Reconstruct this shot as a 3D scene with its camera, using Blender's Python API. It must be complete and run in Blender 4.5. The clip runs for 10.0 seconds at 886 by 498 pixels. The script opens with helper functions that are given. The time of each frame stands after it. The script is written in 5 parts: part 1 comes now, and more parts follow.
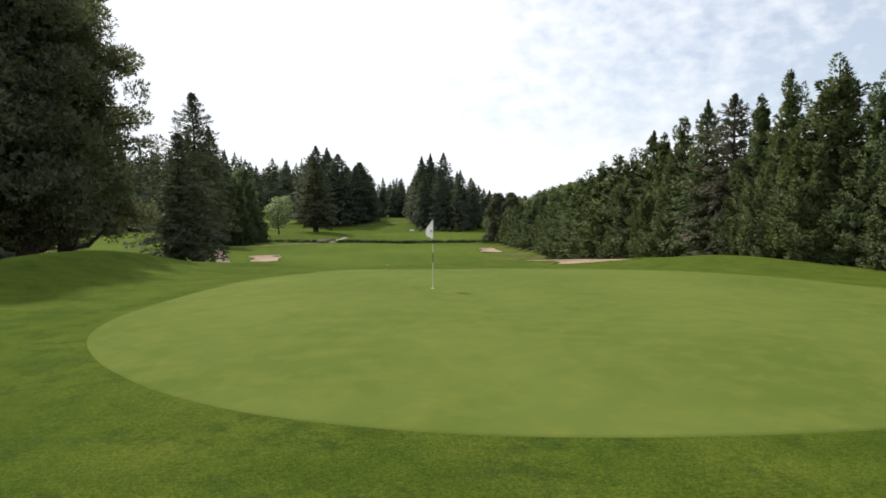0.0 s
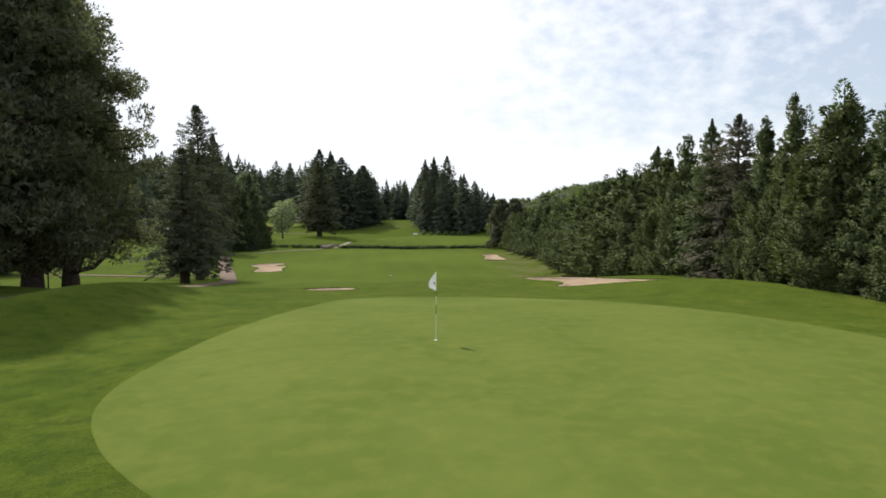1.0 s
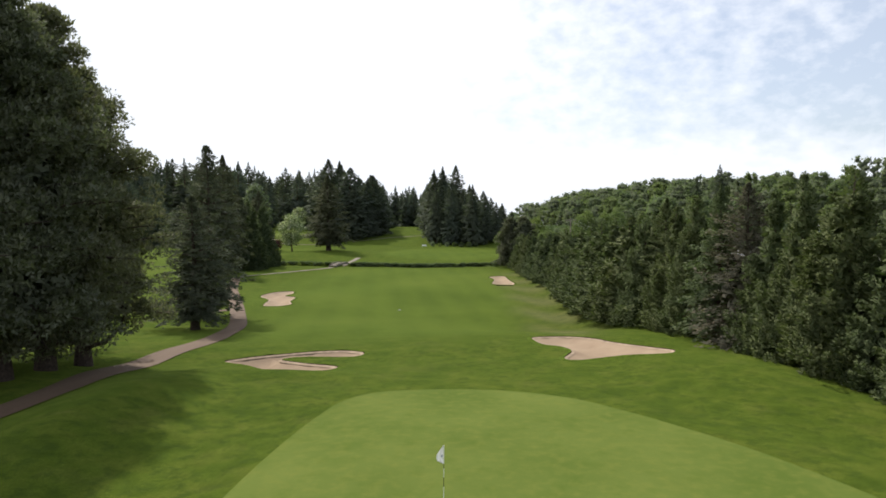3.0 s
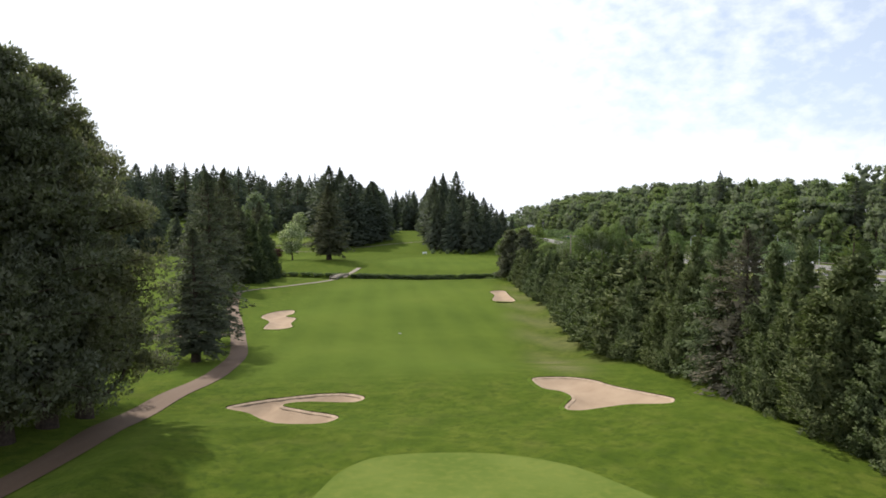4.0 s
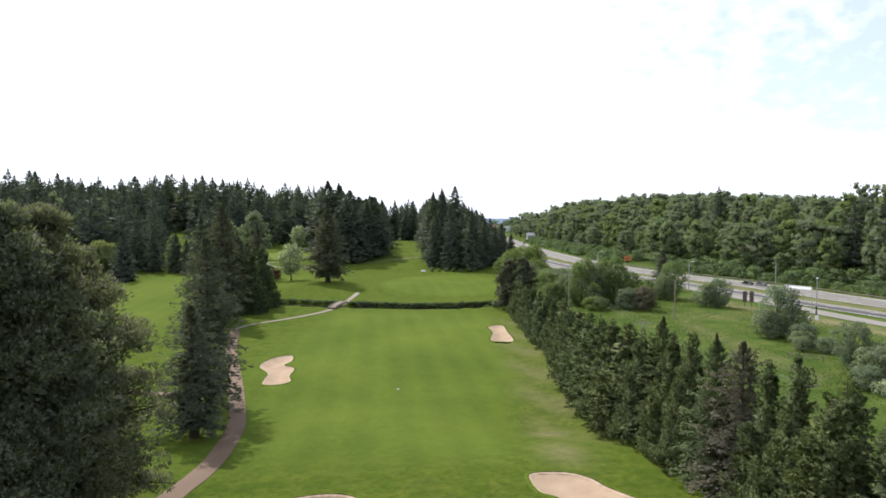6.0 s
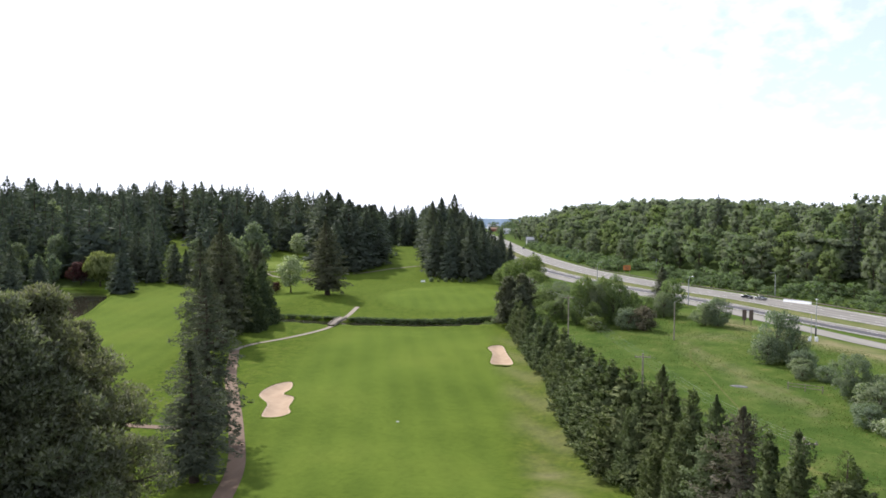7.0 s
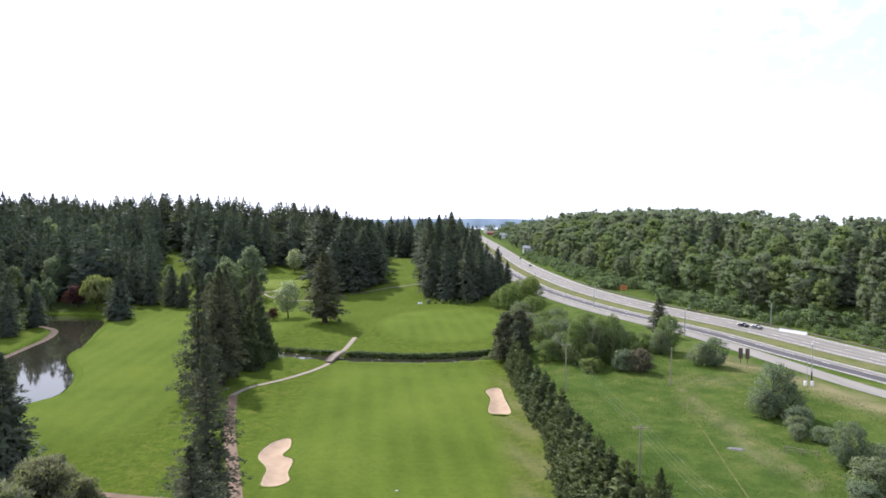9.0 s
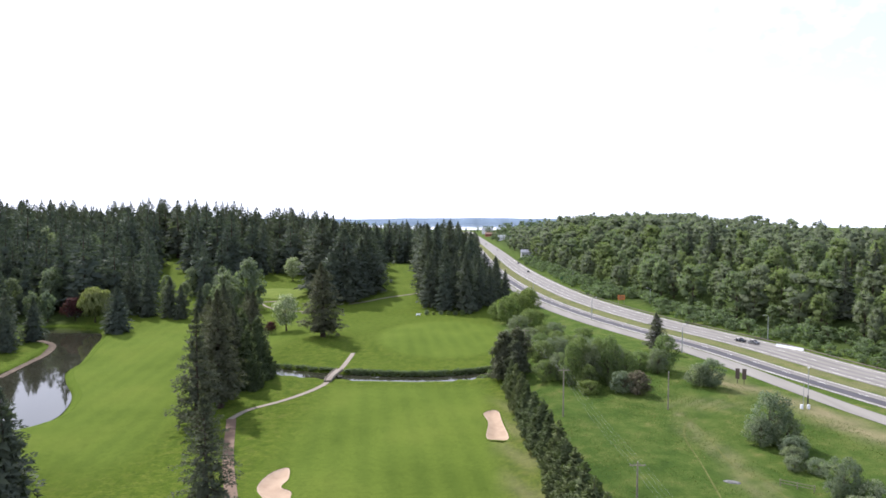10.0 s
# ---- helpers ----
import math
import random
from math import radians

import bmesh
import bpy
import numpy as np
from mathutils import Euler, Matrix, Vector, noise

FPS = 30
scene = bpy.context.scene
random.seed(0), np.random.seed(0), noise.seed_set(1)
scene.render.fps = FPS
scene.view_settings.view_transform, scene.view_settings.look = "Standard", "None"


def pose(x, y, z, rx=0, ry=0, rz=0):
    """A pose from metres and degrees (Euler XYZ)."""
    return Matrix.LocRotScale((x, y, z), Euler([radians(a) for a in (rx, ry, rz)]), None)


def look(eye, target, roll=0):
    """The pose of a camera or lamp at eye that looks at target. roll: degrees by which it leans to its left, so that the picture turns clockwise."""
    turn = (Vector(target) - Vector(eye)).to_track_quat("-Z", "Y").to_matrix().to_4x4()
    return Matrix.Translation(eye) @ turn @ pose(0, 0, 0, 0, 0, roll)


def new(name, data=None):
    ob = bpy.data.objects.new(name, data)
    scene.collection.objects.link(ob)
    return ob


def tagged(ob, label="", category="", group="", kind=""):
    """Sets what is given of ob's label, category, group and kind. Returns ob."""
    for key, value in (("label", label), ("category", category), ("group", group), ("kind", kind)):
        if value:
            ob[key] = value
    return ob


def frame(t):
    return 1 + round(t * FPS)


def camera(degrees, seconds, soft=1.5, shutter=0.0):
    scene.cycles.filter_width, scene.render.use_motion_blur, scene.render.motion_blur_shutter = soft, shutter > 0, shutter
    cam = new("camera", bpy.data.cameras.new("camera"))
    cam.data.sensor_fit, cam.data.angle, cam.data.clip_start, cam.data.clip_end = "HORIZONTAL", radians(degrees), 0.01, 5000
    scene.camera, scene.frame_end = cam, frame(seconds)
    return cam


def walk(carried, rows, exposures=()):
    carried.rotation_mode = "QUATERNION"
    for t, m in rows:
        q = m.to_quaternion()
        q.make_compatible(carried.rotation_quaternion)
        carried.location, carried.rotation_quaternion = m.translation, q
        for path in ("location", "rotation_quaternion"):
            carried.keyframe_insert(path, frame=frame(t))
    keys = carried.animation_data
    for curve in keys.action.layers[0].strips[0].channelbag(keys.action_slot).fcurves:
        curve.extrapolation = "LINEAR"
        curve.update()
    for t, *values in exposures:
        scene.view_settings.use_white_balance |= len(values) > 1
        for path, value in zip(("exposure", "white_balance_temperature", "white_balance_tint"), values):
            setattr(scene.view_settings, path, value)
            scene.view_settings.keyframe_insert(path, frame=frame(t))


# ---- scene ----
cam = camera(68.3, 10.0, 1.7)
PATH = [
    (0, (-0.539, -0.359, 2.233), (-0.546, 1.639, 2.141), 0.2),
    (0.5, (-0.507, -0.308, 3.012), (-0.525, 1.69, 2.92), 0.2),
    (1, (-0.533, -0.301, 3.886), (-0.551, 1.697, 3.795), 0.2),
    (1.5, (-0.537, -0.299, 4.895), (-0.565, 1.699, 4.804), 0.2),
    (2, (-0.51, -0.285, 6.174), (-0.548, 1.713, 6.083), 0.2),
    (2.5, (-0.515, -0.266, 7.744), (-0.558, 1.732, 7.654), 0.2),
    (4, (-0.527, -0.155, 13.365), (-0.573, 1.843, 13.273), 0.2),
    (4.5, (-0.451, -0.169, 15.586), (-0.498, 1.828, 15.493), 0.1),
    (5, (-0.389, -0.173, 17.815), (-0.433, 1.825, 17.722), 0.2),
    (5.5, (-0.378, -0.112, 20.082), (-0.422, 1.886, 19.989), 0.2),
    (7, (-0.426, 0.334, 27.9), (-0.468, 2.332, 27.805), 0.2),
    (7.5, (-0.572, 0.474, 30.721), (-0.613, 2.472, 30.625), 0.2),
    (8, (-0.66, 0.668, 33.662), (-0.697, 2.665, 33.564), 0.2),
    (8.5, (-0.714, 0.54, 36.532), (-0.748, 2.537, 36.433), 0.2),
    (9, (-0.774, 0.561, 39.549), (-0.805, 2.558, 39.449), 0.1),
    (9.5, (-0.828, 0.419, 42.84), (-0.855, 2.416, 42.737), 0.1),
    (10, (-0.784, 0.472, 45.959), (-0.809, 2.469, 45.854), 0.1),
]
EXPOSURES = [(0, -0.19, 6400, 10), (2.5, -0.19, 6300, 11), (4.5, 0.09, 6180, 12), (7.5, 0.35, 5900, 16), (10, 0.51, 5780, 19)]
walk(cam, [(t, look(eye, target, roll)) for t, eye, target, roll in PATH], EXPOSURES)

from mathutils import geometry

# ---- world and sun ----
SUN_EL, SUN_AZ = 46.0, -36.0
sun_way = Vector((math.sin(radians(SUN_AZ)) * math.cos(radians(SUN_EL)), math.cos(radians(SUN_AZ)) * math.cos(radians(SUN_EL)), math.sin(radians(SUN_EL))))
sun = new("sun", bpy.data.lights.new("sun", "SUN"))
sun.data.energy, sun.data.angle, sun.data.color = 4.8, radians(1.2), (1.0, 0.94, 0.84)
sun.matrix_world = look(sun_way * 300, (0, 0, 0))

world = bpy.data.worlds.new("sky")
scene.world = world
world.use_nodes = True
wn, wl = world.node_tree.nodes, world.node_tree.links
wn.clear()
w_out = wn.new("ShaderNodeOutputWorld")
w_bg = wn.new("ShaderNodeBackground")
w_sky = wn.new("ShaderNodeTexSky")
w_sky.sky_type, w_sky.sun_disc = "NISHITA", False
w_sky.sun_elevation, w_sky.sun_rotation = radians(SUN_EL), radians(SUN_AZ)
w_sky.air_density, w_sky.dust_density, w_sky.ozone_density = 1.0, 1.4, 1.0
w_co = wn.new("ShaderNodeTexCoord")
w_map = wn.new("ShaderNodeMapping")
w_map.inputs["Scale"].default_value = (1.0, 1.0, 1.7)
w_veil = wn.new("ShaderNodeTexNoise")
w_veil.inputs["Scale"].default_value, w_veil.inputs["Detail"].default_value = 1.7, 4.0
w_puff = wn.new("ShaderNodeTexNoise")
w_puff.inputs["Scale"].default_value, w_puff.inputs["Detail"].default_value, w_puff.inputs["Roughness"].default_value = 30.0, 5.0, 0.55
w_add = wn.new("ShaderNodeMath")
w_add.operation = "MULTIPLY_ADD"
w_add.inputs[1].default_value = 0.66
w_ramp = wn.new("ShaderNodeValToRGB")
w_ramp.color_ramp.elements[0].position, w_ramp.color_ramp.elements[1].position = 0.49, 0.83
w_ramp.color_ramp.elements[0].color, w_ramp.color_ramp.elements[1].color = (0.38, 0.38, 0.38, 1), (0.97, 0.97, 0.97, 1)
w_mix = wn.new("ShaderNodeMix")
w_mix.data_type = "RGBA"
w_mix.inputs["B"].default_value = (8.5, 8.7, 9.0, 1)
wl.new(w_co.outputs["Generated"], w_map.inputs["Vector"])
wl.new(w_map.outputs["Vector"], w_veil.inputs["Vector"])
wl.new(w_map.outputs["Vector"], w_puff.inputs["Vector"])
wl.new(w_puff.outputs["Fac"], w_add.inputs[0])
wl.new(w_veil.outputs["Fac"], w_add.inputs[2])
# thin cloud thickens towards the sun's side and towards the horizon
w_sep = wn.new("ShaderNodeSeparateXYZ")
wl.new(w_co.outputs["Generated"], w_sep.inputs["Vector"])
w_lean = wn.new("ShaderNodeMath")
w_lean.operation = "MULTIPLY_ADD"
w_lean.inputs[1].default_value = -0.74
wl.new(w_sep.outputs["X"], w_lean.inputs[0])
wl.new(w_add.outputs["Value"], w_lean.inputs[2])
w_low = wn.new("ShaderNodeMath")
w_low.operation = "MULTIPLY_ADD"
w_low.inputs[1].default_value = -0.45
wl.new(w_sep.outputs["Z"], w_low.inputs[0])
wl.new(w_lean.outputs["Value"], w_low.inputs[2])
w_fore = wn.new("ShaderNodeMath")
w_fore.operation = "MULTIPLY_ADD"
w_fore.inputs[1].default_value = 0.06
wl.new(w_sep.outputs["Y"], w_fore.inputs[0])
wl.new(w_low.outputs["Value"], w_fore.inputs[2])
w_band = wn.new("ShaderNodeMapRange")
w_band.interpolation_type = "SMOOTHSTEP"
w_band.inputs["From Min"].default_value, w_band.inputs["From Max"].default_value = 0.15, 0.01
w_band.inputs["To Min"].default_value, w_band.inputs["To Max"].default_value = 0.0, 0.55
wl.new(w_sep.outputs["Z"], w_band.inputs["Value"])
w_sum = wn.new("ShaderNodeMath")
wl.new(w_fore.outputs["Value"], w_sum.inputs[0])
wl.new(w_band.outputs["Result"], w_sum.inputs[1])
wl.new(w_sum.outputs["Value"], w_ramp.inputs["Fac"])
wl.new(w_ramp.outputs["Color"], w_mix.inputs["Factor"])
wl.new(w_sky.outputs["Color"], w_mix.inputs["A"])
wl.new(w_mix.outputs["Result"], w_bg.inputs["Color"])
wl.new(w_bg.outputs["Background"], w_out.inputs["Surface"])
w_bg.inputs["Strength"].default_value = 0.138


# ---- materials ----
class Mat:
    """A node material with short ways to add and join nodes."""

    def __init__(self, name):
        self.m = bpy.data.materials.new(name)
        self.m.use_nodes = True
        self.n, self.l = self.m.node_tree.nodes, self.m.node_tree.links
        self.bsdf = self.n["Principled BSDF"]
        self.out = self.n["Material Output"]
        self.co = self.n.new("ShaderNodeTexCoord").outputs["Object"]

    def noise(self, scale, detail=4.0, rough=0.55, stretch=(1, 1, 1)):
        v = self.co
        if stretch != (1, 1, 1):
            k = self.n.new("ShaderNodeMapping")
            k.inputs["Scale"].default_value = stretch
            self.l.new(v, k.inputs["Vector"])
            v = k.outputs["Vector"]
        t = self.n.new("ShaderNodeTexNoise")
        t.inputs["Scale"].default_value, t.inputs["Detail"].default_value, t.inputs["Roughness"].default_value = scale, detail, rough
        self.l.new(v, t.inputs["Vector"])
        return t.outputs["Fac"]

    def ramp(self, fac, stops):
        r = self.n.new("ShaderNodeValToRGB")
        e = r.color_ramp.elements
        while len(e) < len(stops):
            e.new(0.5)
        for k, (p, c) in zip(e, stops):
            k.position, k.color = p, (*c, 1) if len(c) == 3 else c
        self.l.new(fac, r.inputs["Fac"])
        return r.outputs["Color"]

    def grey(self, fac, a, b, lo=0.0, hi=1.0):
        r = self.n.new("ShaderNodeMapRange")
        r.inputs["From Min"].default_value, r.inputs["From Max"].default_value = a, b
        r.inputs["To Min"].default_value, r.inputs["To Max"].default_value = lo, hi
        self.l.new(fac, r.inputs["Value"])
        return r.outputs["Result"]

    def mix(self, fac, a, b, how="MIX"):
        k = self.n.new("ShaderNodeMix")
        k.data_type, k.blend_type = "RGBA", how
        for s, v in (("Factor", fac), ("A", a), ("B", b)):
            if isinstance(v, (int, float)):
                k.inputs[s].default_value = v
            elif isinstance(v, tuple):
                k.inputs[s].default_value = (*v, 1)
            else:
                self.l.new(v, k.inputs[s])
        return k.outputs["Result"]

    def math(self, how, a, b):
        k = self.n.new("ShaderNodeMath")
        k.operation = how
        for i, v in enumerate((a, b)):
            if isinstance(v, (int, float)):
                k.inputs[i].default_value = v
            else:
                self.l.new(v, k.inputs[i])
        return k.outputs["Value"]

    def attr(self, name):
        k = self.n.new("ShaderNodeAttribute")
        k.attribute_name = name
        return k.outputs["Fac"]

    def bump(self, fac, strength, distance):
        k = self.n.new("ShaderNodeBump")
        k.inputs["Strength"].default_value, k.inputs["Distance"].default_value = strength, distance
        self.l.new(fac, k.inputs["Height"])
        self.l.new(k.outputs["Normal"], self.bsdf.inputs["Normal"])

    def done(self, colour, rough=0.8, metal=0.0, spec=0.3):
        if isinstance(colour, tuple):
            self.bsdf.inputs["Base Color"].default_value = (*colour, 1)
        else:
            self.l.new(colour, self.bsdf.inputs["Base Color"])
        self.bsdf.inputs["Roughness"].default_value = rough
        self.bsdf.inputs["Metallic"].default_value = metal
        self.bsdf.inputs["Specular IOR Level"].default_value = spec
        return self.m


def plain(name, colour, rough=0.7, metal=0.0, vary=0.25, scale=6.0, bump=0.0, spec=0.3):
    k = Mat(name)
    f = k.noise(scale, 5.0)
    dark = tuple(c * (1 - vary) for c in colour)
    lite = tuple(min(1.0, c * (1 + vary)) for c in colour)
    if bump:
        k.bump(k.noise(scale * 6, 4.0), 0.6, bump)
    return k.done(k.ramp(f, [(0.3, dark), (0.7, lite)]), rough, metal, spec)


def foliage(name, dark, mid, lite, through_leaf=0.28, spec=0.25):
    """Leaves or needles: tone varies from spray to spray, from tree to tree and in large patches; part of the light passes through."""
    k = Mat(name)
    geo = k.n.new("ShaderNodeNewGeometry")
    info = k.n.new("ShaderNodeObjectInfo")
    col = k.ramp(geo.outputs["Random Per Island"], [(0.0, dark), (0.55, mid), (1.0, lite)])
    big = k.noise(0.35, 3.0)
    col = k.mix(k.grey(big, 0.35, 0.68), k.mix(1.0, col, (0.86, 0.87, 0.9), "MULTIPLY"), k.mix(1.0, col, (1.08, 1.06, 0.97), "MULTIPLY"))
    col = k.mix(k.grey(info.outputs["Random"], 0, 1, 0.0, 0.5), col, k.mix(1.0, col, (1.16, 1.02, 0.80), "MULTIPLY"))
    k.done(col, 0.75, 0.0, spec * 0.35)
    tr = k.n.new("ShaderNodeBsdfTranslucent")
    k.l.new(k.mix(1.0, col, (1.1, 1.3, 0.75), "MULTIPLY"), tr.inputs["Color"])
    mx = k.n.new("ShaderNodeMixShader")
    mx.inputs["Fac"].default_value = through_leaf
    k.l.new(k.bsdf.outputs["BSDF"], mx.inputs[1])
    k.l.new(tr.outputs["BSDF"], mx.inputs[2])
    k.l.new(mx.outputs["Shader"], k.out.inputs["Surface"])
    return k.m


def ground_material():
    k = Mat("turf_and_soil")
    big, mid, fine, blade = k.noise(0.045, 4.0), k.noise(0.5, 5.0, 0.6), k.noise(9.0, 4.0, 0.7), k.noise(26.0, 6.0, 0.8)
    fair = k.ramp(big, [(0.30, (0.070, 0.104, 0.014)), (0.5, (0.090, 0.128, 0.018)), (0.70, (0.112, 0.146, 0.022))])
    # mowing stripes
    sep = k.n.new("ShaderNodeSeparateXYZ")
    k.l.new(k.co, sep.inputs["Vector"])
    across = k.math("ADD", k.math("MULTIPLY", sep.outputs["X"], 0.95), k.math("MULTIPLY", sep.outputs["Y"], 0.12))
    wob = k.math("ADD", across, k.math("MULTIPLY", k.noise(0.02, 2.0), 1.5))
    stripe = k.math("SINE", k.math("MULTIPLY", wob, 1.15), 0.0)
    fair = k.mix(k.grey(stripe, -0.9, 0.9, 0.0, 0.26), fair, (0.124, 0.168, 0.022))
    rough = k.ramp(mid, [(0.28, (0.044, 0.074, 0.008)), (0.48, (0.076, 0.110, 0.012)), (0.66, (0.108, 0.134, 0.018)), (0.80, (0.130, 0.126, 0.032))])
    clump = k.noise(1.5, 6.0, 0.68)
    rough = k.mix(k.grey(clump, 0.50, 0.62, 0.0, 0.75), rough, (0.038, 0.064, 0.010))
    rough = k.mix(k.grey(k.noise(0.28, 5.0, 0.62), 0.54, 0.74, 0.0, 0.5), rough, (0.120, 0.124, 0.028))
    meadow = k.ramp(k.noise(0.16, 7.0, 0.70), [(0.30, (0.027, 0.050, 0.012)), (0.46, (0.045, 0.074, 0.016)), (0.58, (0.070, 0.094, 0.024)), (0.72, (0.140, 0.126, 0.050))])
    floor = k.ramp(k.noise(1.3, 5.0), [(0.3, (0.022, 0.036, 0.012)), (0.7, (0.050, 0.066, 0.024))])
    col = k.mix(k.attr("fairway"), rough, fair)
    col = k.mix(1.0, col, (0.86, 0.85, 0.98), "MULTIPLY")
    col = k.mix(k.attr("meadow"), col, meadow)
    col = k.mix(k.attr("woods"), col, floor)
    col = k.mix(k.attr("bare"), col, k.ramp(fine, [(0.3, (0.17, 0.13, 0.085)), (0.7, (0.30, 0.24, 0.17))]))
    col = k.mix(k.grey(fine, 0.3, 0.72, 0.0, 0.5), col, k.mix(1.0, col, (0.55, 0.60, 0.5), "MULTIPLY"))
    col = k.mix(k.grey(k.noise(1.1, 6.0, 0.68), 0.42, 0.70, 0.0, 0.6), col, k.mix(1.0, col, (0.62, 0.66, 0.6), "MULTIPLY"))
    col = k.mix(k.grey(blade, 0.42, 0.62, 0.0, 1.0), k.mix(1.0, col, (0.74, 0.78, 0.74), "MULTIPLY"), k.mix(1.0, col, (1.62, 1.55, 1.4), "MULTIPLY"))
    k.bump(k.math("ADD", k.math("MULTIPLY", fine, 0.6), k.math("MULTIPLY", blade, 0.4)), 0.7, 0.04)
    k.bsdf.inputs["Sheen Weight"].default_value, k.bsdf.inputs["Sheen Roughness"].default_value = 0.20, 0.32
    k.bsdf.inputs["Sheen Tint"].default_value = (0.55, 0.72, 0.12, 1)
    return k.done(col, 1.0, 0.0, 0.02)


def green_material():
    k = Mat("mown_green_turf")
    big, mid, fine = k.noise(0.22, 4.0, 0.5, (1, 0.7, 1)), k.noise(1.6, 5.0, 0.62), k.noise(45.0, 3.0, 0.7)
    col = k.ramp(big, [(0.30, (0.090, 0.126, 0.023)), (0.70, (0.126, 0.158, 0.034))])
    col = k.mix(k.grey(mid, 0.46, 0.76, 0.0, 0.62), col, (0.158, 0.172, 0.036))
    col = k.mix(k.grey(k.noise(0.9, 4.0), 0.53, 0.74, 0.0, 0.42), col, (0.072, 0.114, 0.016))
    col = k.mix(k.grey(fine, 0.3, 0.7, 0.0, 0.4), col, k.mix(1.0, col, (1.3, 1.28, 1.2), "MULTIPLY"))
    k.bump(fine, 0.35, 0.01)
    return k.done(col, 1.0, 0.0, 0.03)


def sand_material():
    k = Mat("raked_sand")
    f, g = k.noise(0.5, 4.0), k.noise(14.0, 5.0, 0.65)
    col = k.ramp(f, [(0.3, (0.32, 0.230, 0.150)), (0.7, (0.41, 0.308, 0.205))])
    col = k.mix(k.grey(g, 0.3, 0.7, 0.0, 0.35), col, (0.25, 0.18, 0.13))
    k.bump(k.noise(3.0, 4.0), 0.5, 0.08)
    return k.done(col, 0.95, 0.0, 0.1)


def road_material(name, a, b, worn):
    k = Mat(name)
    f = k.noise(0.35, 5.0, 0.6, (1.0, 0.12, 1.0))
    col = k.ramp(f, [(0.3, a), (0.7, b)])
    col = k.mix(k.grey(k.noise(7.0, 4.0, 0.7), 0.35, 0.7, 0.0, 0.4), col, worn)
    k.bump(k.noise(30.0, 3.0), 0.3, 0.01)
    return k.done(col, 0.85, 0.0, 0.25)


def water_material():
    k = Mat("still_dark_water")
    k.bump(k.noise(1.2, 3.0, 0.5), 0.04, 0.03)
    m = k.done(k.ramp(k.noise(0.05, 3.0), [(0.3, (0.022, 0.022, 0.014)), (0.7, (0.035, 0.034, 0.022))]), 0.04, 0.0, 0.5)
    return m


M_GROUND, M_GREEN, M_SAND, M_WATER = ground_material(), green_material(), sand_material(), water_material()
M_PATH = road_material("worn_cart_path", (0.126, 0.080, 0.048), (0.184, 0.124, 0.080), (0.090, 0.058, 0.036))
M_CONCRETE = road_material("pale_concrete_lane", (0.198, 0.184, 0.152), (0.266, 0.248, 0.208), (0.153, 0.140, 0.116))
M_SPUR = road_material("pale_gravel_path", (0.21, 0.175, 0.125), (0.29, 0.25, 0.19), (0.17, 0.14, 0.10))
M_ASPHALT = road_material("dark_asphalt_lane", (0.060, 0.057, 0.060), (0.090, 0.085, 0.088), (0.048, 0.046, 0.048))
M_WORN = road_material("worn_lane_surface", (0.150, 0.138, 0.126), (0.205, 0.190, 0.172), (0.120, 0.110, 0.100))
M_PAINT = plain("road_paint", (0.72, 0.70, 0.64), 0.6, 0, 0.1)
M_BARK = plain("rough_bark", (0.075, 0.055, 0.042), 0.95, 0, 0.45, 5.0, 0.03, 0.1)
M_SOIL_BANK = plain("bare_bank_earth", (0.104, 0.080, 0.056), 0.95, 0, 0.4, 0.8, 0.03, 0.1)
M_TIMBER = plain("grey_timber", (0.25, 0.212, 0.165), 0.85, 0, 0.3, 3.0, 0.004, 0.2)
# farther firs: distance haze is mixed into the needle colour, paler and bluer than spruce
M_FIR_HAZED = foliage("fir_needles", (0.082, 0.100, 0.078), (0.097, 0.116, 0.088), (0.114, 0.134, 0.098), 0.26)
M_SPRUCE = foliage("spruce_needles", (0.084, 0.094, 0.064), (0.102, 0.112, 0.074), (0.130, 0.138, 0.090), 0.26)
M_BUSH = foliage("fresh_bush_leaves", (0.112, 0.152, 0.062), (0.148, 0.194, 0.080), (0.190, 0.236, 0.104), 0.5)
M_PINE = foliage("pine_needles", (0.130, 0.140, 0.094), (0.160, 0.170, 0.114), (0.204, 0.210, 0.140), 0.36)
M_CEDAR = foliage("cedar_sprays", (0.076, 0.102, 0.050), (0.106, 0.134, 0.064), (0.146, 0.172, 0.084), 0.26)
M_CABLE = plain("dull_cable", (0.26, 0.28, 0.24), 0.8, 0, 0.1)
M_RUST = foliage("browned_conifer_sprays", (0.080, 0.080, 0.060), (0.118, 0.112, 0.080), (0.170, 0.148, 0.108), 0.26)
# M_LEAF and M_LEAF_GREY are lightened and blued to carry the far woods' haze
M_LEAF = foliage("broad_leaves", (0.112, 0.152, 0.076), (0.140, 0.182, 0.092), (0.168, 0.210, 0.108), 0.46)
M_LEAF_GREY = foliage("grey_green_leaves", (0.126, 0.158, 0.102), (0.152, 0.184, 0.118), (0.176, 0.208, 0.134), 0.46)
M_LEAF_PALE = foliage("pale_young_leaves", (0.085, 0.125, 0.032), (0.150, 0.200, 0.058), (0.23, 0.27, 0.10), 0.38)
M_BLOSSOM = foliage("pale_blossom_leaves", (0.138, 0.184, 0.089), (0.287, 0.345, 0.202), (0.552, 0.564, 0.481), 0.4)
M_WILLOW = foliage("willow_leaves", (0.17, 0.20, 0.07), (0.25, 0.28, 0.11), (0.33, 0.36, 0.16), 0.40)
